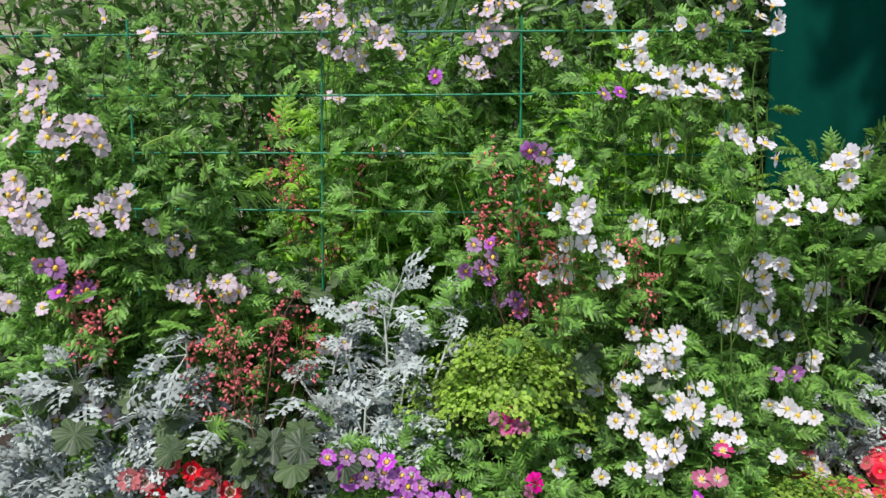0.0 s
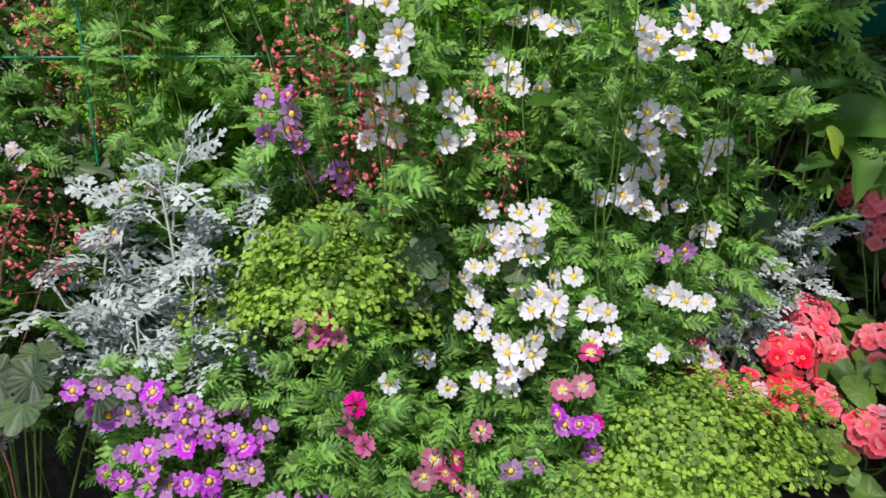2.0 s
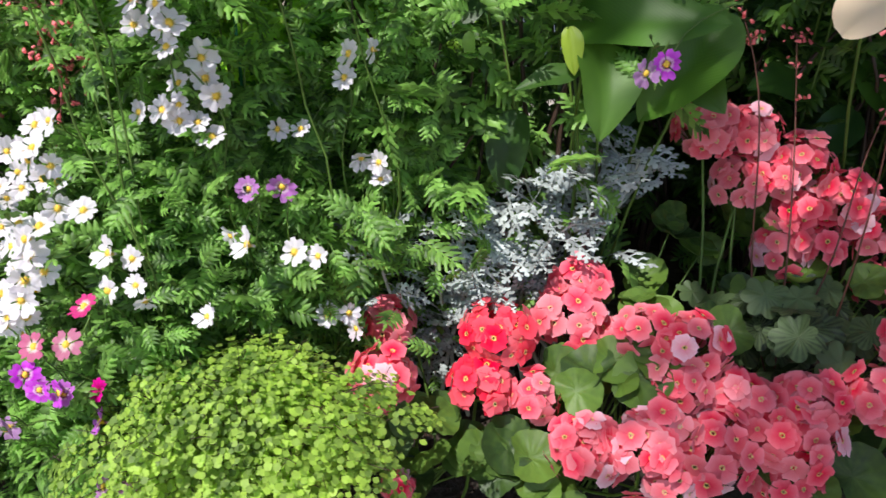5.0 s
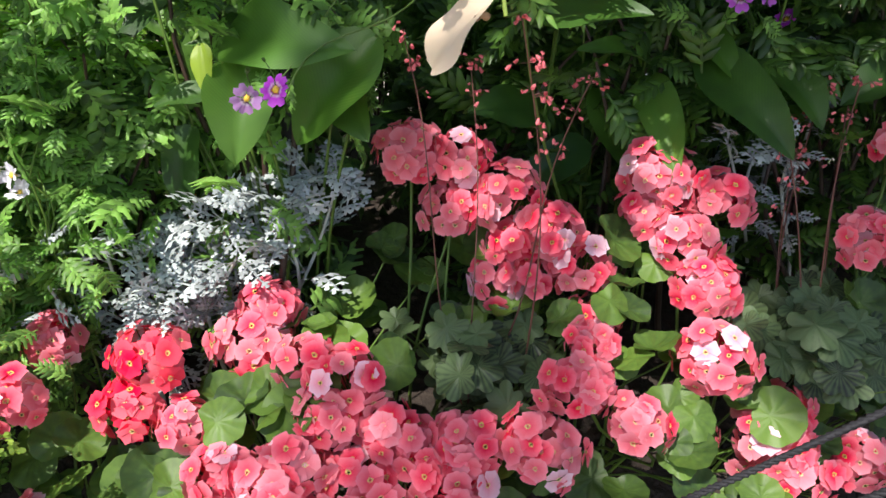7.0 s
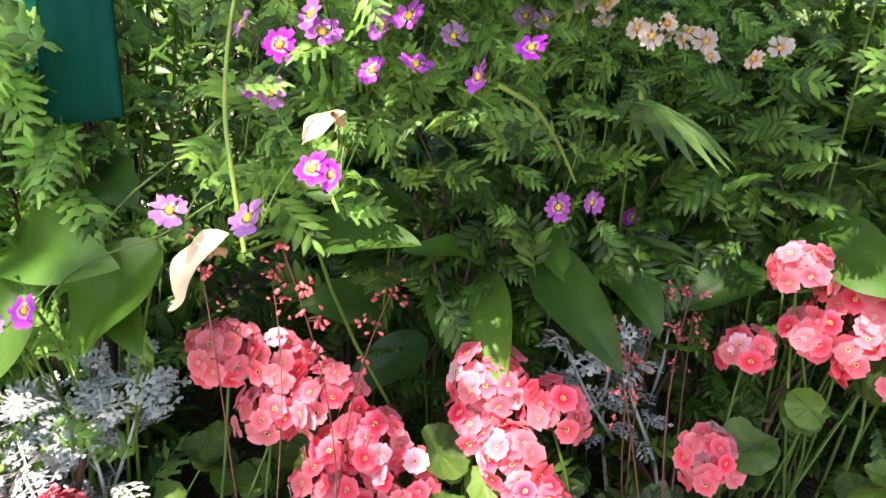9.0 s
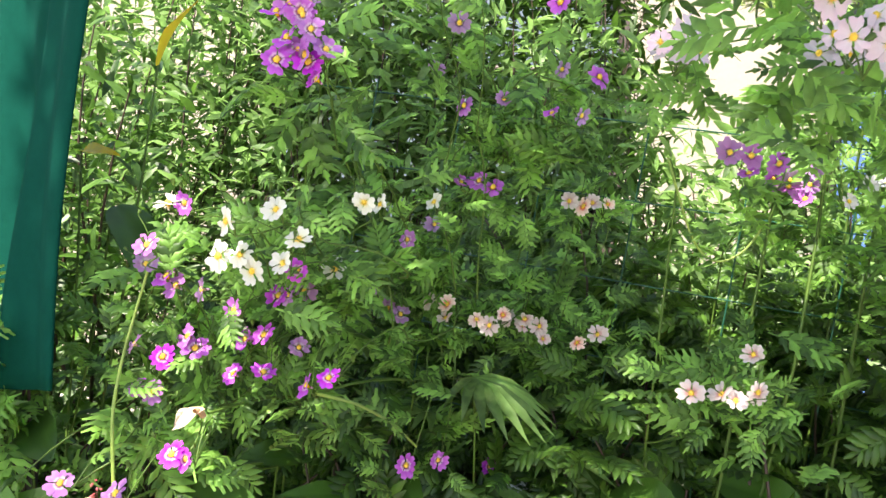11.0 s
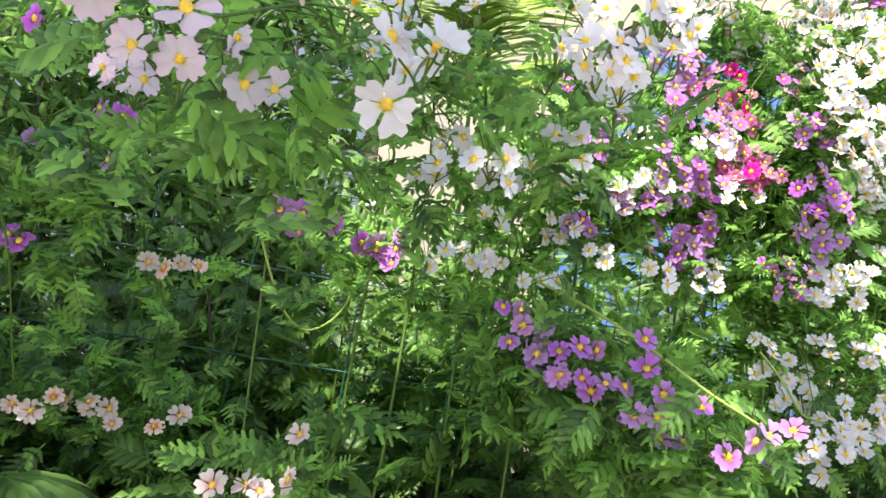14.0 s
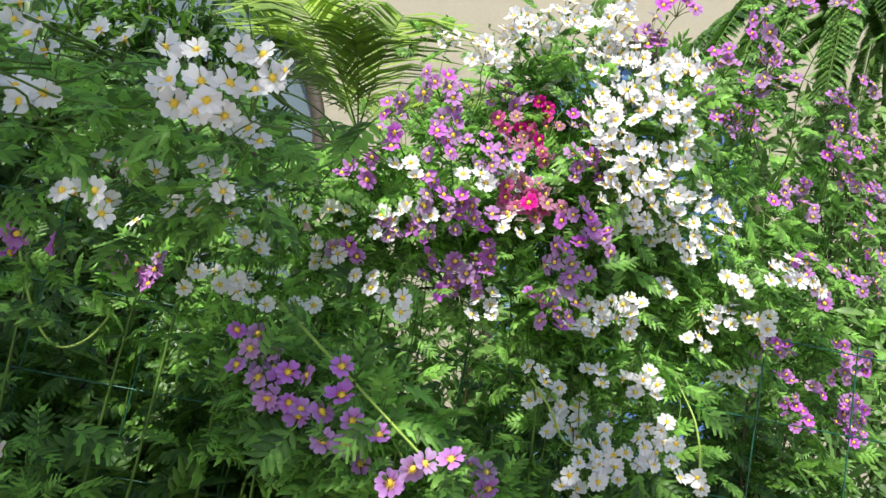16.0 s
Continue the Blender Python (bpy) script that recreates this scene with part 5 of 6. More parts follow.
primrose((1.85, 1.73), [(1.782, 1.562, 0.583, 0.056), (1.843, 1.739, 0.894, 0.038), (1.854, 1.737, 0.871, 0.038), (1.871, 1.600, 0.598, 0.045), (1.876, 1.603, 0.605, 0.039), (1.896, 1.860, 1.003, 0.041)],
         [(1.950, 1.669, 0.676), (1.980, 1.800, 0.950), (2.050, 1.820, 1.000), (2.000, 1.700, 0.800), (1.960, 1.720, 0.780), (1.950, 1.700, 0.800), (1.920, 1.660, 0.660), (2.020, 1.720, 0.740)], "coral")
primrose((1.99, 1.86), [(1.942, 1.833, 1.138, 0.045), (1.957, 1.627, 0.584, 0.041), (1.977, 1.872, 1.038, 0.046), (2.027, 1.865, 1.074, 0.057), (2.059, 1.841, 1.020, 0.055)],
         [(2.060, 1.740, 0.880), (2.080, 1.760, 0.820)], "coral")

# ---- butterfly flowers ----
butterfly_flower("white", (0.26, 1.34), [(0.189, 1.011, 1.360, 1), (0.196, 1.191, 1.157, 2), (0.196, 1.111, 0.824, 1), (0.200, 1.068, 1.324, 2), (0.200, 1.182, 1.185, 3), (0.203, 1.045, 1.274, 4), (0.229, 1.135, 1.225, 2), (0.240, 1.215, 0.921, 3), (0.248, 1.172, 0.833, 1), (0.255, 1.258, 0.954, 1), (0.277, 1.309, 1.661, 3), (0.282, 1.154, 0.793, 1), (0.291, 1.216, 1.209, 1), (0.299, 1.227, 1.181, 3), (0.300, 1.196, 0.945, 3), (0.302, 1.212, 1.151, 2), (0.328, 1.172, 0.900, 4), (0.339, 1.184, 0.966, 2), (0.343, 1.276, 1.574, 5), (0.347, 1.236, 1.045, 1)], 1.0, 0.93, 0.00)
butterfly_flower("white", (0.41, 1.39), [(0.348, 1.109, 0.830, 3), (0.367, 1.181, 1.020, 2), (0.376, 1.305, 1.246, 3), (0.377, 1.272, 1.497, 2), (0.377, 1.136, 0.867, 2), (0.382, 1.173, 0.991, 2), (0.384, 1.104, 0.869, 5), (0.396, 1.173, 1.007, 4), (0.399, 1.135, 0.945, 2), (0.402, 1.251, 1.528, 3), (0.407, 1.184, 1.055, 2), (0.412, 1.106, 0.925, 4), (0.416, 1.284, 1.215, 2), (0.417, 1.317, 1.418, 3), (0.418, 1.355, 1.318, 2), (0.426, 1.278, 1.623, 1), (0.450, 1.145, 0.964, 2), (0.459, 1.278, 1.301, 2), (0.461, 1.275, 1.500, 3), (0.472, 1.280, 1.537, 3)], 1.0, 0.93, 0.00)
butterfly_flower("white", (0.58, 1.36), [(0.482, 1.004, 1.385, 3), (0.483, 1.156, 1.418, 3), (0.502, 1.147, 0.908, 2), (0.506, 1.140, 0.880, 3), (0.514, 1.082, 1.298, 1), (0.529, 1.218, 1.068, 3), (0.531, 1.318, 1.521, 5), (0.556, 1.193, 1.162, 3), (0.564, 1.227, 1.051, 3), (0.566, 1.109, 1.290, 6), (0.575, 1.168, 1.186, 3), (0.577, 1.229, 1.099, 5), (0.591, 1.152, 0.841, 1), (0.595, 1.302, 1.635, 4), (0.617, 1.215, 0.910, 2), (0.652, 1.305, 1.025, 2), (0.684, 1.249, 0.884, 2), (0.688, 1.182, 1.356, 4), (0.705, 1.286, 0.786, 3), (0.710, 1.334, 1.089, 1)], 1.0, 0.93, 0.00)
butterfly_flower("white", (0.75, 1.40), [(0.724, 1.198, 1.381, 2), (0.732, 1.371, 0.970, 3), (0.739, 1.353, 1.115, 2), (0.787, 1.356, 1.258, 2)], 1.0, 0.93, 0.00)
butterfly_flower("white", (2.26, 2.19), [(2.160, 1.465, 1.940, 2), (2.161, 1.904, 1.796, 1), (2.180, 1.470, 1.927, 3), (2.181, 1.452, 1.849, 3), (2.194, 1.473, 1.903, 1), (2.212, 1.450, 1.844, 2), (2.236, 1.594, 1.767, 2), (2.239, 1.492, 1.766, 1), (2.253, 1.497, 1.932, 2), (2.256, 1.890, 1.698, 1), (2.260, 1.549, 1.807, 2), (2.263, 1.632, 1.820, 2), (2.286, 1.420, 1.754, 3), (2.296, 1.875, 1.724, 2), (2.324, 1.620, 1.780, 2), (2.332, 1.875, 1.702, 2), (2.335, 1.401, 1.861, 1), (2.335, 1.908, 1.788, 1), (2.338, 1.876, 1.721, 1), (2.353, 1.908, 1.790, 3)], 0.3, 0.82, 1.40, True)
butterfly_flower("white", (2.40, 2.23), [(2.357, 1.879, 1.710, 2), (2.360, 1.384, 1.891, 2), (2.365, 1.577, 1.791, 3), (2.371, 1.382, 1.860, 3), (2.371, 1.845, 1.828, 1), (2.374, 1.400, 1.845, 2), (2.375, 1.507, 1.806, 3), (2.382, 1.808, 1.844, 1), (2.392, 1.843, 1.686, 1), (2.395, 1.396, 1.833, 2), (2.400, 1.480, 1.846, 2), (2.417, 1.486, 1.843, 1), (2.421, 1.387, 1.856, 2), (2.422, 1.910, 1.846, 1), (2.424, 1.381, 1.889, 3), (2.443, 1.382, 1.882, 2), (2.447, 1.944, 1.778, 1), (2.449, 1.900, 1.695, 2), (2.463, 1.951, 1.767, 2), (2.464, 1.939, 1.799, 3)], 0.3, 0.82, 1.39, True)
butterfly_flower("white", (2.66, 3.21), [(2.481, 1.918, 1.851, 3), (2.536, 1.944, 1.756, 3), (2.562, 1.920, 1.848, 5), (2.578, 1.902, 1.943, 3), (2.585, 1.803, 1.716, 3), (2.605, 1.909, 1.876, 3), (2.626, 2.928, 2.661, 3), (2.653, 2.513, 2.451, 5), (2.691, 1.893, 1.942, 3), (2.706, 2.070, 2.233, 7), (2.733, 2.095, 2.235, 3), (2.750, 2.006, 1.737, 5), (2.762, 2.101, 2.303, 5), (2.762, 2.008, 1.974, 5), (2.790, 2.103, 2.315, 6), (2.790, 2.003, 1.892, 6)], 0.8, 0.84, 1.42)
butterfly_flower("white", (2.89, 2.48), [(2.821, 2.114, 2.331, 5), (2.827, 2.151, 2.292, 3), (2.847, 2.032, 1.980, 5), (2.855, 2.012, 1.629, 3), (2.871, 2.093, 2.373, 5), (2.876, 2.196, 2.222, 3), (2.883, 2.026, 1.586, 5), (2.895, 2.084, 2.335, 7), (2.897, 2.180, 2.284, 5), (2.899, 2.199, 2.253, 5), (2.903, 1.933, 2.105, 6), (2.905, 2.051, 2.250, 6), (2.905, 1.918, 2.023, 5), (2.914, 1.976, 1.716, 3), (2.917, 1.904, 2.067, 6), (2.920, 2.026, 1.535, 5), (2.922, 2.010, 2.230, 8), (2.923, 1.970, 1.443, 3), (2.924, 2.062, 2.323, 5), (2.932, 1.972, 2.155, 7)], 0.8, 0.84, 1.14)
butterfly_flower("white", (2.96, 2.32), [(2.932, 2.044, 1.569, 5), (2.939, 1.925, 1.954, 6), (2.941, 1.971, 1.749, 3), (2.941, 1.945, 1.482, 5), (2.945, 1.987, 2.320, 5), (2.946, 1.920, 2.025, 7), (2.947, 1.916, 2.111, 6), (2.949, 2.011, 2.246, 6), (2.952, 2.015, 2.289, 7), (2.956, 1.911, 1.983, 6), (2.964, 2.014, 1.641, 3), (2.964, 1.966, 1.523, 5), (2.970, 1.940, 2.203, 6), (2.979, 1.925, 2.145, 5), (2.979, 1.942, 1.486, 5), (2.980, 1.961, 1.915, 6), (2.985, 1.983, 1.760, 6), (3.003, 1.999, 1.737, 3), (3.006, 1.942, 2.018, 6), (3.008, 1.958, 1.939, 6)], 0.8, 0.84, 1.18)
butterfly_flower("white", (3.08, 2.40), [(3.017, 1.910, 2.114, 6), (3.018, 1.924, 2.182, 6), (3.023, 1.951, 1.981, 6), (3.026, 1.995, 1.634, 3), (3.035, 1.979, 1.514, 3), (3.043, 1.911, 2.192, 6), (3.054, 1.988, 1.632, 5), (3.061, 1.981, 1.516, 6), (3.062, 1.955, 2.051, 5), (3.067, 1.978, 1.551, 6), (3.069, 1.956, 2.105, 5), (3.077, 1.998, 1.945, 6), (3.081, 1.949, 2.197, 3), (3.084, 2.034, 1.909, 5), (3.086, 2.062, 1.819, 3), (3.132, 1.974, 1.482, 3), (3.147, 2.037, 1.995, 6), (3.149, 2.051, 1.897, 5), (3.165, 2.060, 1.726, 3), (3.177, 2.119, 2.112, 5)], 0.8, 0.84, 1.18)
butterfly_flower("white", (3.26, 2.50), [(3.190, 2.060, 1.766, 3), (3.199, 2.022, 1.949, 5), (3.220, 2.028, 1.839, 3), (3.224, 2.061, 1.781, 6), (3.233, 2.219, 2.186, 5), (3.269, 2.048, 1.765, 3), (3.271, 1.964, 1.860, 6), (3.274, 2.145, 1.659, 3), (3.288, 2.034, 1.777, 3), (3.341, 2.183, 1.676, 3), (3.364, 2.027, 1.856, 3)], 0.8, 0.84, 1.36)
butterfly_flower("blush", (-0.67, 1.13), [(-0.749, 1.030, 1.117, 2), (-0.725, 1.012, 1.329, 3), (-0.722, 1.020, 1.399, 1), (-0.720, 1.007, 1.278, 5), (-0.708, 1.048, 1.514, 1), (-0.702, 1.049, 1.109, 1), (-0.695, 1.062, 0.903, 1), (-0.690, 1.037, 1.475, 2), (-0.687, 1.014, 1.245, 4), (-0.679, 1.063, 1.541, 1), (-0.676, 1.028, 1.441, 4), (-0.672, 1.011, 1.301, 2), (-0.667, 1.048, 1.499, 1), (-0.639, 1.019, 1.390, 3), (-0.629, 1.098, 0.961, 1), (-0.617, 1.083, 0.929, 3), (-0.616, 1.024, 1.418, 2), (-0.598, 1.100, 1.607, 1), (-0.589, 1.025, 1.399, 4), (-0.589, 1.101, 0.940, 1)], 1.0, 0.93, 0.00)
butterfly_flower("blush", (-0.44, 1.52), [(-0.587, 1.012, 1.269, 3), (-0.553, 1.032, 1.283, 3), (-0.544, 1.053, 1.306, 2), (-0.525, 1.108, 1.586, 1), (-0.523, 1.096, 1.250, 1), (-0.515, 1.112, 1.551, 1), (-0.512, 1.137, 1.222, 2), (-0.503, 1.139, 1.206, 1), (-0.499, 1.182, 1.235, 1), (-0.481, 1.162, 1.199, 1), (-0.470, 1.133, 1.129, 3), (-0.470, 1.097, 1.125, 2), (-0.414, 1.154, 1.143, 3), (-0.414, 1.244, 1.136, 5), (-0.398, 1.152, 1.122, 2), (-0.379, 1.292, 1.130, 3), (-0.283, 1.333, 1.661, 2), (-0.279, 1.492, 1.512, 2), (-0.255, 1.358, 1.593, 2), (-0.250, 1.341, 1.674, 5)], 1.0, 0.93, 0.00)
butterfly_flower("blush", (-0.10, 1.48), [(-0.248, 1.229, 1.006, 1), (-0.237, 1.332, 1.644, 3), (-0.225, 1.225, 1.002, 1), (-0.208, 1.229, 1.018, 1), (-0.203, 1.396, 1.593, 3), (-0.193, 1.239, 1.082, 1), (-0.189, 1.357, 1.649, 3), (-0.188, 1.379, 1.619, 1), (-0.155, 1.245, 1.083, 1), (-0.142, 1.353, 1.634, 1), (-0.136, 1.349, 1.602, 3), (-0.132, 1.408, 1.387, 2), (0.037, 1.375, 1.565, 3), (0.048, 1.373, 1.616, 3), (0.053, 1.368, 1.671, 4), (0.054, 1.410, 1.553, 2), (0.071, 1.412, 1.600, 2), (0.082, 1.397, 1.637, 3), (0.083, 1.452, 1.571, 3)], 1.0, 0.93, 0.00)
butterfly_flower("blush", (0.15, 1.44), [(0.105, 1.377, 1.684, 2), (0.112, 1.401, 1.644, 1), (0.187, 1.379, 1.593, 1), (0.203, 1.370, 1.580, 1)], 1.0, 0.93, 0.00)
butterfly_flower("blush", (0.50, 1.35), [(0.470, 1.287, 1.617, 1), (0.498, 1.295, 1.650, 1), (0.530, 1.301, 1.672, 1)], 1.0, 0.93, 0.00)
butterfly_flower("white", (2.20, 1.98), [(2.162, 1.216, 1.789, 2), (2.196, 1.218, 1.775, 1), (2.215, 1.214, 1.763, 2), (2.195, 1.216, 1.733, 1)], 0.3, 1.0, 1.62, True)
butterfly_flower("blush", (2.04, 1.98), [(1.951, 1.433, 1.809, 3), (1.951, 1.440, 1.793, 2), (1.964, 1.216, 1.809, 2), (2.033, 1.175, 1.765, 1), (2.036, 1.141, 1.771, 3), (2.061, 1.139, 1.788, 1), (2.070, 1.201, 1.736, 2), (2.077, 1.271, 1.763, 4), (2.083, 1.140, 1.801, 2), (2.090, 1.368, 1.777, 2), (2.093, 1.126, 1.758, 3)], 0.3, 0.82, 1.62, True)
butterfly_flower("purple", (-0.65, 1.10), [(-0.661, 1.035, 1.139, 1), (-0.660, 1.021, 1.182, 2), (-0.621, 1.052, 1.140, 1)], 1.0, 0.93, 0.00)
butterfly_flower("purple", (0.07, 1.33), [(-0.039, 1.297, 1.537, 1), (0.049, 1.235, 1.160, 3), (0.066, 1.158, 1.216, 3), (0.116, 1.265, 1.096, 3), (0.154, 1.079, 1.371, 2)], 1.0, 0.93, 0.00)
butterfly_flower("purple", (0.31, 1.34), [(0.306, 1.277, 1.499, 2)], 1.5, 0.93, 0.00)
butterfly_flower("purple", (1.73, 2.10), [(1.603, 1.824, 1.601, 1), (1.623, 1.671, 1.833, 1), (1.657, 1.726, 1.788, 1), (1.661, 1.631, 1.886, 1), (1.708, 1.765, 1.668, 1), (1.715, 1.747, 1.805, 1), (1.796, 1.707, 1.779, 1), (1.803, 1.725, 1.849, 1), (1.813, 1.528, 1.882, 1), (1.842, 1.680, 1.772, 1), (1.862, 1.658, 1.823, 1)], 0.5, 0.93, 1.48)
butterfly_flower("purple", (2.14, 2.20), [(2.070, 1.726, 1.731, 3), (2.121, 1.741, 1.730, 1), (2.166, 1.915, 1.721, 2), (2.192, 1.917, 1.720, 4)], 0.5, 0.93, 1.60)
butterfly_flower("purple", (2.64, 2.50), [(2.492, 1.938, 1.798, 3), (2.504, 1.910, 1.930, 5), (2.542, 2.223, 2.150, 5), (2.543, 1.899, 1.991, 3), (2.592, 1.918, 1.837, 7), (2.622, 1.882, 2.076, 7), (2.634, 1.893, 1.987, 7), (2.635, 1.903, 1.902, 8), (2.643, 1.887, 2.021, 5), (2.665, 1.977, 1.785, 8), (2.697, 1.949, 1.875, 7), (2.715, 1.941, 1.967, 5), (2.715, 2.005, 1.774, 5), (2.736, 1.970, 2.008, 8), (2.744, 2.024, 1.821, 5), (2.773, 2.157, 2.181, 7)], 0.5, 0.84, 1.47)
butterfly_flower("purple", (2.98, 2.34), [(2.849, 1.858, 1.806, 8), (2.849, 1.947, 1.742, 9), (2.884, 1.909, 1.893, 5), (2.899, 2.029, 2.115, 5), (2.901, 1.963, 1.998, 7), (2.917, 1.912, 1.859, 5), (2.983, 1.958, 2.256, 3), (3.000, 1.948, 2.266, 5), (3.045, 1.950, 2.330, 5), (3.146, 2.065, 2.198, 5), (3.156, 2.001, 2.274, 3), (3.173, 2.009, 2.252, 5)], 0.5, 0.84, 1.44)
butterfly_flower("purple", (3.37, 2.67), [(3.207, 1.964, 2.323, 5), (3.251, 2.067, 2.251, 3), (3.255, 1.991, 2.234, 7), (3.261, 2.027, 2.302, 7), (3.276, 2.247, 2.234, 3), (3.300, 2.256, 2.254, 5), (3.325, 2.230, 2.276, 5), (3.340, 2.009, 1.884, 5), (3.342, 2.054, 2.436, 3), (3.356, 2.138, 1.737, 5), (3.373, 2.155, 2.056, 5), (3.406, 2.172, 1.742, 3), (3.417, 2.072, 1.844, 3), (3.421, 2.394, 2.272, 7), (3.446, 2.063, 2.458, 5), (3.454, 2.181, 2.041, 3), (3.464, 2.074, 1.895, 3), (3.503, 2.308, 2.113, 5), (3.530, 2.376, 1.682, 3), (3.532, 2.218, 2.309, 5)], 0.5, 0.84, 1.38)
butterfly_flower("purple", (3.69, 2.75), [(3.603, 2.224, 2.356, 3), (3.610, 2.466, 1.610, 5), (3.613, 2.294, 2.284, 5), (3.619, 2.191, 1.964, 3), (3.624, 2.212, 1.898, 5), (3.632, 2.351, 2.240, 7), (3.642, 2.468, 1.578, 5), (3.661, 2.456, 1.658, 3), (3.662, 2.300, 2.044, 5), (3.693, 2.404, 2.188, 5), (3.706, 2.342, 2.276, 3), (3.716, 2.435, 1.770, 3), (3.718, 2.444, 1.707, 5), (3.753, 2.456, 1.598, 7), (3.762, 2.450, 1.634, 5), (3.769, 2.413, 2.164, 7), (3.770, 2.436, 1.734, 5), (3.778, 2.459, 1.566, 5)], 0.5, 0.84, 1.27)
butterfly_flower("violet", (0.00, 1.10), [(-0.105, 1.027, 0.863, 2), (-0.082, 1.036, 0.816, 3), (-0.064, 1.043, 0.828, 3), (-0.050, 1.046, 0.812, 2), (-0.022, 1.065, 0.821, 1), (0.001, 1.075, 0.810, 1), (0.009, 1.047, 0.771, 2), (0.031, 1.058, 0.787, 1), (0.045, 1.010, 0.684, 4), (0.103, 1.005, 0.703, 3), (0.144, 1.008, 0.697, 3)], 1.0, 0.93, 0.00)
butterfly_flower("violet", (0.08, 1.16), [(-0.174, 1.030, 0.864, 3), (-0.136, 1.030, 0.827, 2), (-0.080, 1.030, 0.838, 3), (-0.121, 1.030, 0.773, 3), (-0.065, 1.030, 0.780, 2), (-0.012, 1.030, 0.795, 3), (-0.048, 1.030, 0.729, 3), (-0.155, 1.030, 0.732, 2), (0.013, 1.030, 0.740, 2), (-0.101, 1.030, 0.717, 2)], 0.7, 0.93, 0.00)
butterfly_flower("violet", (0.49, 1.28), [(0.364, 1.053, 0.717, 1), (0.396, 1.033, 0.741, 1), (0.441, 1.049, 0.796, 3), (0.457, 1.051, 0.788, 2), (0.483, 1.071, 0.733, 1), (0.514, 1.059, 0.659, 2), (0.615, 1.240, 0.970, 1), (0.654, 1.251, 0.973, 1)], 1.0, 0.93, 0.00)
butterfly_flower("violet", (1.32, 1.98), [(1.066, 1.374, 1.098, 1), (1.090, 1.398, 1.105, 1), (1.282, 1.377, 1.238, 1), (1.317, 1.454, 1.508, 1), (1.328, 1.431, 1.407, 1), (1.335, 1.439, 1.352, 1), (1.344, 1.461, 1.495, 1), (1.349, 1.444, 1.347, 1), (1.352, 1.457, 1.391, 1), (1.358, 1.463, 1.484, 1), (1.362, 1.375, 1.240, 1), (1.380, 1.466, 1.420, 1), (1.381, 1.366, 1.538, 1), (1.390, 1.469, 1.405, 1), (1.403, 1.453, 1.484, 1), (1.405, 1.416, 1.283, 1)], 0.32, 0.93, 0.98)
butterfly_flower("violet", (1.50, 2.10), [(1.422, 1.422, 1.278, 1), (1.429, 1.491, 1.458, 1), (1.431, 1.524, 1.416, 1), (1.432, 1.499, 1.373, 1), (1.447, 1.334, 1.590, 1), (1.460, 1.520, 1.426, 1), (1.474, 1.554, 1.480, 1), (1.475, 1.498, 1.381, 1), (1.478, 1.582, 1.480, 2), (1.484, 1.463, 1.900, 2), (1.499, 1.548, 1.410, 1), (1.510, 1.463, 1.842, 2), (1.521, 1.776, 1.478, 1), (1.529, 1.457, 1.522, 1), (1.536, 1.816, 1.450, 1), (1.539, 1.495, 1.373, 1), (1.548, 1.353, 1.800, 2), (1.558, 1.356, 1.749, 3), (1.562, 1.355, 1.782, 4), (1.567, 1.791, 1.445, 1)], 0.32, 0.93, 1.16)
butterfly_flower("violet", (1.64, 2.25), [(1.576, 1.357, 1.764, 2), (1.594, 1.431, 1.401, 1), (1.595, 1.693, 1.572, 1), (1.610, 1.760, 1.205, 1), (1.641, 1.559, 1.952, 1), (1.651, 1.807, 1.207, 1), (1.671, 1.801, 1.674, 2), (1.683, 1.549, 1.946, 2), (1.717, 1.969, 1.160, 1)], 0.32, 0.93, 1.04)
butterfly_flower("ruby", (0.34, 1.13), [(0.266, 1.058, 0.713, 2), (0.279, 1.066, 0.725, 2), (0.286, 1.052, 0.702, 1), (0.307, 1.043, 0.686, 1), (0.325, 1.079, 0.766, 1), (0.453, 1.074, 0.831, 2), (0.477, 1.094, 0.872, 1)], 1.0, 0.93, 0.00)
butterfly_flower("hotpink", (0.14, 1.12), [(0.104, 1.087, 0.927, 3), (0.113, 1.079, 0.915, 1), (0.128, 1.080, 0.905, 2), (0.144, 1.045, 0.788, 1), (0.146, 1.052, 0.804, 1), (0.155, 1.059, 0.820, 1), (0.166, 1.040, 0.769, 1)], 1.0, 0.84, 0.00)
butterfly_flower("hotpink", (0.48, 1.14), [(0.485, 1.078, 0.773, 1)], 1.5, 0.84, 0.00)
butterfly_flower("redrim", (-0.45, 1.07), [(-0.507, 1.003, 0.820, 3), (-0.471, 1.001, 0.832, 1), (-0.433, 1.004, 0.847, 3), (-0.389, 1.015, 0.819, 3)], 1.0, 1.07, 0.00)
butterfly_flower("cream", (1.54, 1.98), [(1.425, 1.335, 1.588, 1), (1.477, 1.398, 1.531, 3), (1.508, 1.319, 1.574, 1), (1.539, 1.368, 1.592, 1), (1.547, 1.534, 1.524, 1), (1.549, 1.377, 1.533, 1), (1.563, 1.381, 1.561, 1), (1.591, 1.566, 1.616, 1), (1.606, 1.462, 1.613, 1), (1.644, 1.649, 1.630, 1)], 0.5, 0.93, 1.40)
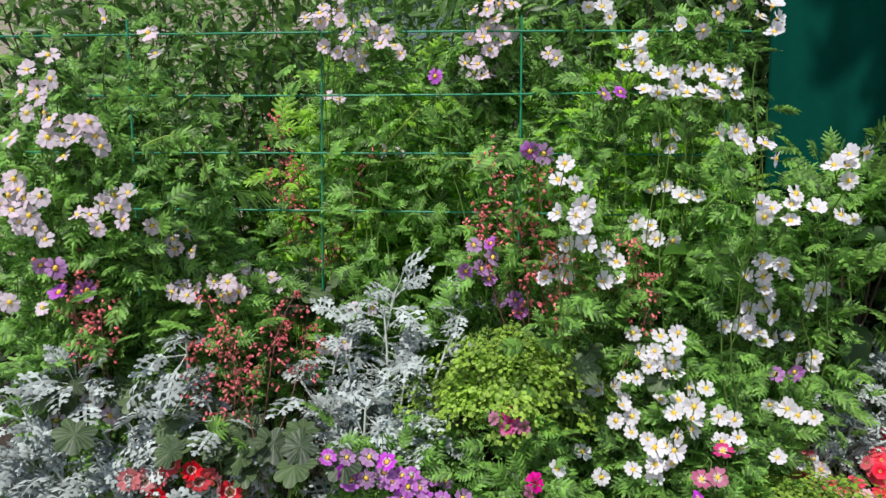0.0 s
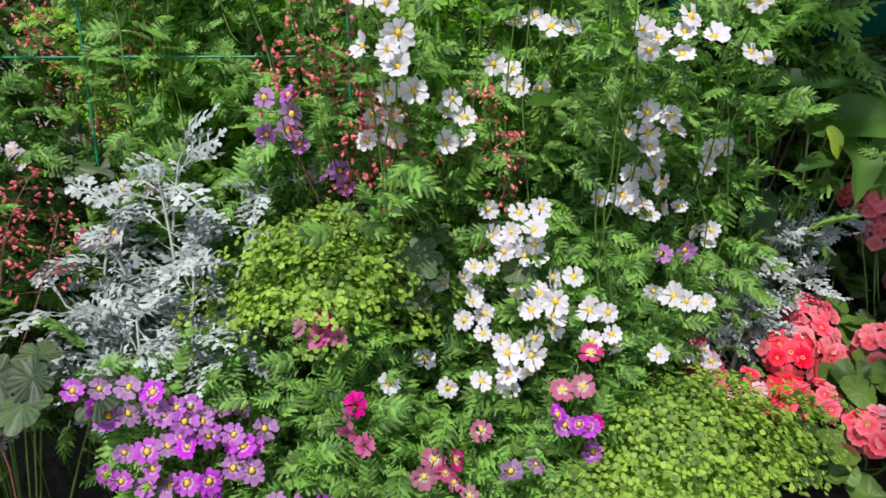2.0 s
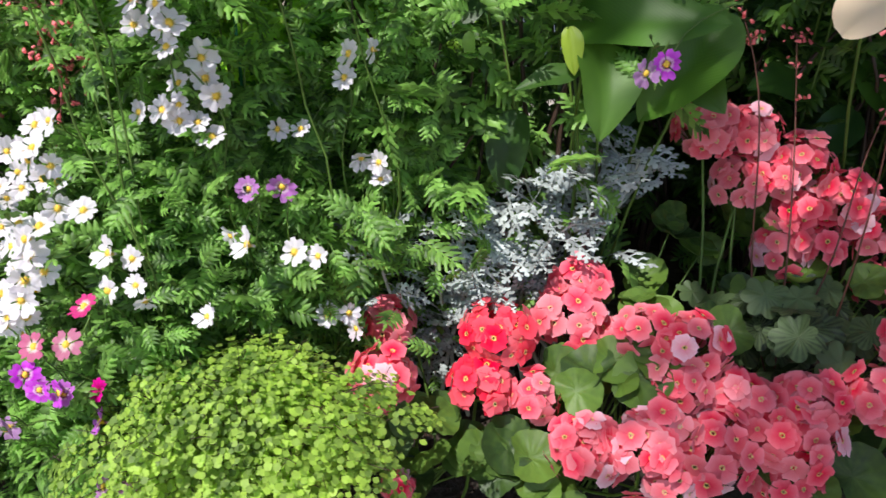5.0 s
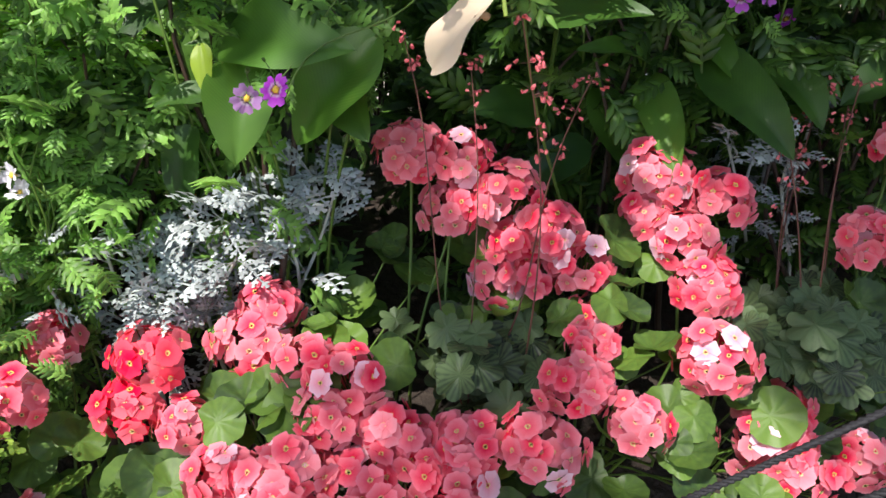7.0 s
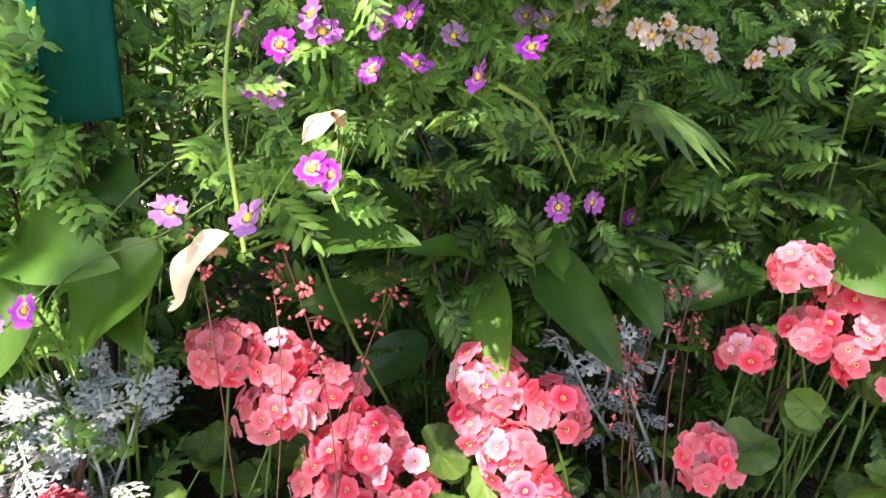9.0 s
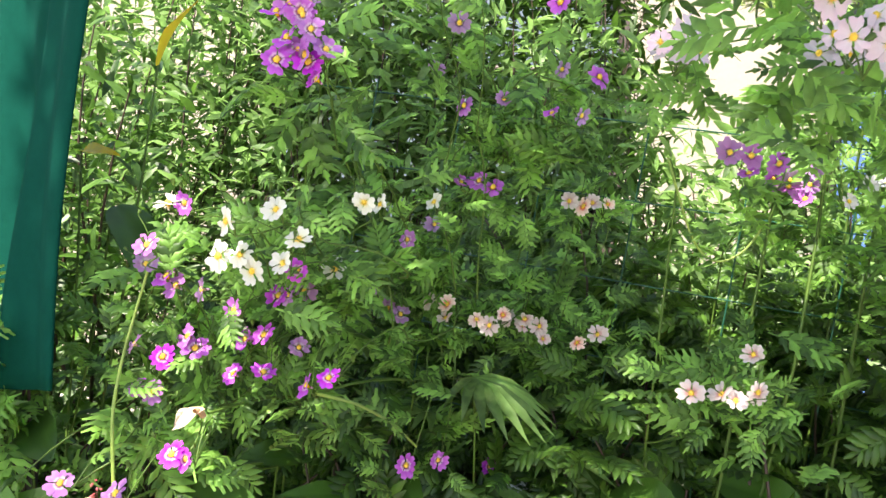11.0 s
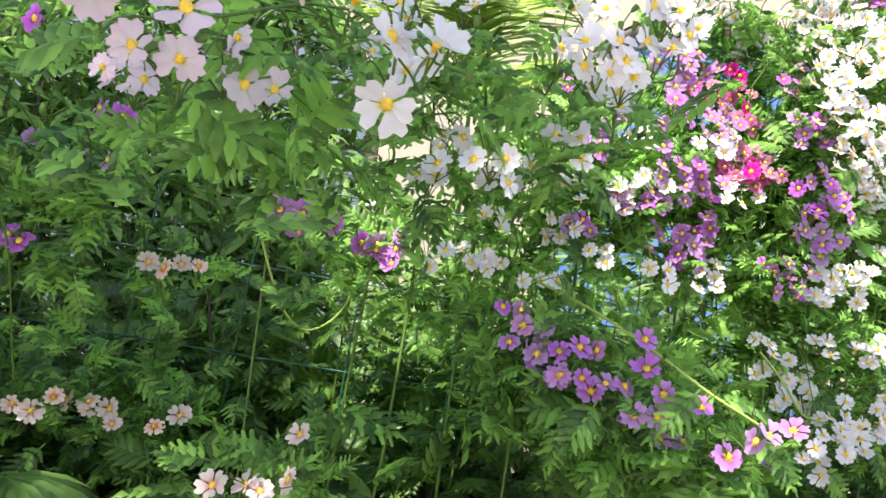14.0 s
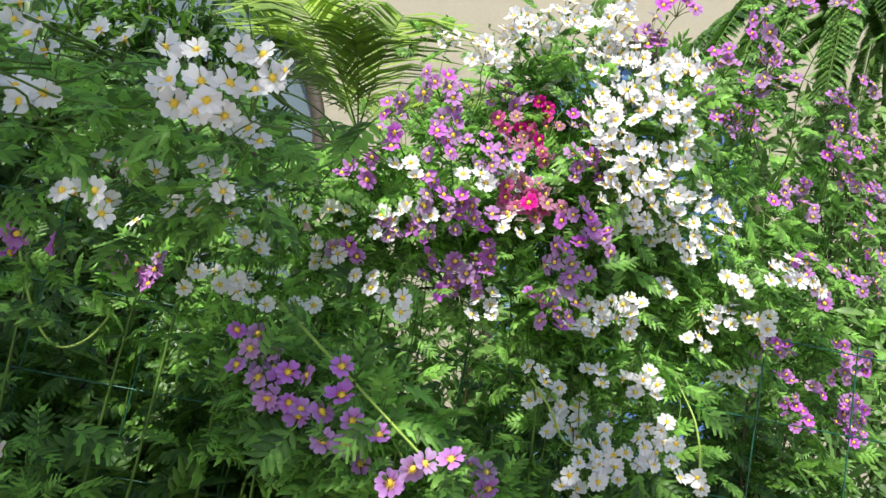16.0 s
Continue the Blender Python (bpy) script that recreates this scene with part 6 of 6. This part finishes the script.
butterfly_flower("peach", (1.77, 2.27), [(1.632, 1.814, 1.467, 3), (1.684, 1.861, 1.445, 1), (1.705, 1.873, 1.435, 1), (1.724, 1.895, 1.454, 1), (1.750, 1.937, 1.442, 2), (1.775, 1.952, 1.433, 2), (1.793, 1.947, 1.414, 1), (1.834, 1.936, 1.656, 2), (1.854, 1.956, 1.415, 1), (1.877, 1.992, 1.663, 2), (1.889, 1.966, 1.432, 1)], 0.5, 0.93, 1.29)
butterfly_flower("peach", (2.08, 2.00), [(2.023, 1.652, 1.403, 1), (2.061, 1.650, 1.407, 1), (2.078, 1.646, 1.402, 1), (2.107, 1.657, 1.415, 1), (2.108, 1.719, 1.457, 1)], 0.5, 0.93, 1.28)
butterfly_flower("lilac", (2.51, 2.10), [(2.382, 1.823, 1.637, 2), (2.390, 1.797, 1.586, 3), (2.410, 1.795, 1.616, 3), (2.430, 1.772, 1.584, 2), (2.434, 1.746, 1.555, 1), (2.451, 1.732, 1.554, 3), (2.473, 1.726, 1.589, 2), (2.500, 1.696, 1.548, 2), (2.516, 1.695, 1.514, 1), (2.525, 1.677, 1.614, 1), (2.530, 1.678, 1.578, 1), (2.535, 1.672, 1.516, 2), (2.548, 1.665, 1.550, 1), (2.582, 1.633, 1.540, 1), (2.585, 1.713, 1.486, 2), (2.601, 1.601, 1.491, 1), (2.624, 1.586, 1.512, 1), (2.659, 1.586, 1.522, 2)], 1.0, 0.93, 1.19)
butterfly_flower("lilac", (2.74, 2.17), [(2.734, 1.773, 1.483, 3), (2.736, 1.885, 1.446, 5)], 1.5, 0.84, 1.15)
butterfly_flower("magenta", (2.81, 2.44), [(2.781, 2.012, 1.951, 5), (2.787, 2.123, 2.105, 7), (2.802, 1.999, 1.919, 7), (2.824, 2.056, 2.044, 7), (2.832, 2.002, 1.945, 7), (2.849, 2.158, 2.149, 7)], 1.0, 0.84, 1.62)


def arching_stem(points, label, leafy=5, back=0.12):
    """A long bare stem that arches out of the bed."""
    pts = np.array(points, float)
    bx, by = float(pts[0, 0]), float(pts[0, 1]) + back
    root = Vector((bx, by, soil_z(bx, by) - 0.01))
    th = thing("flower_stem", root, label, "plant stem")
    t = np.linspace(0, 1, len(pts))
    tt = np.linspace(0, 1, 26)
    sm = np.stack([np.interp(tt, t, pts[:, k]) for k in range(3)], -1)
    for _ in range(6):
        sm[1:-1] = (sm[:-2] + 2 * sm[1:-1] + sm[2:]) / 4
    s = Soup()
    top = sm[0] + (0.02, max(0.02, back - 0.1), -0.05)
    rise = np.concatenate([curve_pts(np.array(root), top, 0, 8, 0.015)[:-1], curve_pts(top, sm[0], 0.01, 5)])
    s.tube(sm, 0.0024, 0.0017, 6)
    child("stem", s.mesh("stem", M_PALESTEM, root, True), th)
    s = Soup()
    s.tube(rise, 0.0020, 0.0022, 6)
    child("stem_base", s.mesh("stem_base", M_STEM, root, True), th)
    lv = Soup()
    i = R.randint(4, 26, leafy)
    lv.put(FERNY, sm[i], R.randn(leafy, 3) * (1, 0.4, 0.6), R.randn(leafy, 3) * 0.4 + (0, -0.6, 1), R.uniform(0.05, 0.08, leafy))
    child("foliage", lv.mesh("foliage", M_FERNY, root), th, kind="stuff")


PALE = "long pale green arching stem among the flowers"
arching_stem([(2.404, 1.87, 1.697), (2.475, 1.736, 1.648), (2.538, 1.676, 1.601), (2.593, 1.639, 1.557), (2.63, 1.59, 1.53)], PALE, 3)
arching_stem([(2.842, 2.0, 1.617), (2.881, 1.99, 1.57), (2.903, 1.97, 1.515), (2.944, 1.94, 1.508)], PALE, 2)
arching_stem([(1.978, 1.92, 1.754), (2.011, 1.92, 1.663), (2.038, 1.93, 1.603), (2.074, 1.93, 1.577), (2.119, 1.93, 1.604), (2.145, 1.93, 1.658)], PALE, 2)
arching_stem([(-0.293, 1.48, 1.266), (-0.218, 1.44, 1.345), (-0.143, 1.38, 1.416), (-0.07, 1.30, 1.475)], PALE, 5)
arching_stem([(-0.463, 1.268, 1.183), (-0.464, 1.27, 1.273), (-0.478, 1.24, 1.33), (-0.479, 1.197, 1.404), (-0.505, 1.137, 1.416), (-0.533, 1.086, 1.388)], PALE, 4)
arching_stem([(-0.204, 1.44, 1.37), (-0.056, 1.375, 1.38), (0.084, 1.22, 1.372)], PALE, 5)
arching_stem([(1.344, 1.40, 1.20), (1.319, 1.41, 1.32), (1.312, 1.43, 1.39), (1.33, 1.44, 1.5)], PALE, 4, 0.5)
arching_stem([(1.559, 1.481, 1.368), (1.589, 1.545, 1.348), (1.609, 1.65, 1.302), (1.629, 1.74, 1.244)], PALE, 4, 0.5)
arching_stem([(3.15, 1.975, 1.45), (3.147, 1.97, 1.527), (3.138, 1.981, 1.583), (3.115, 2.037, 1.657)], PALE, 3)

for plan in PLANS:
    build_butterfly_flower(*plan)
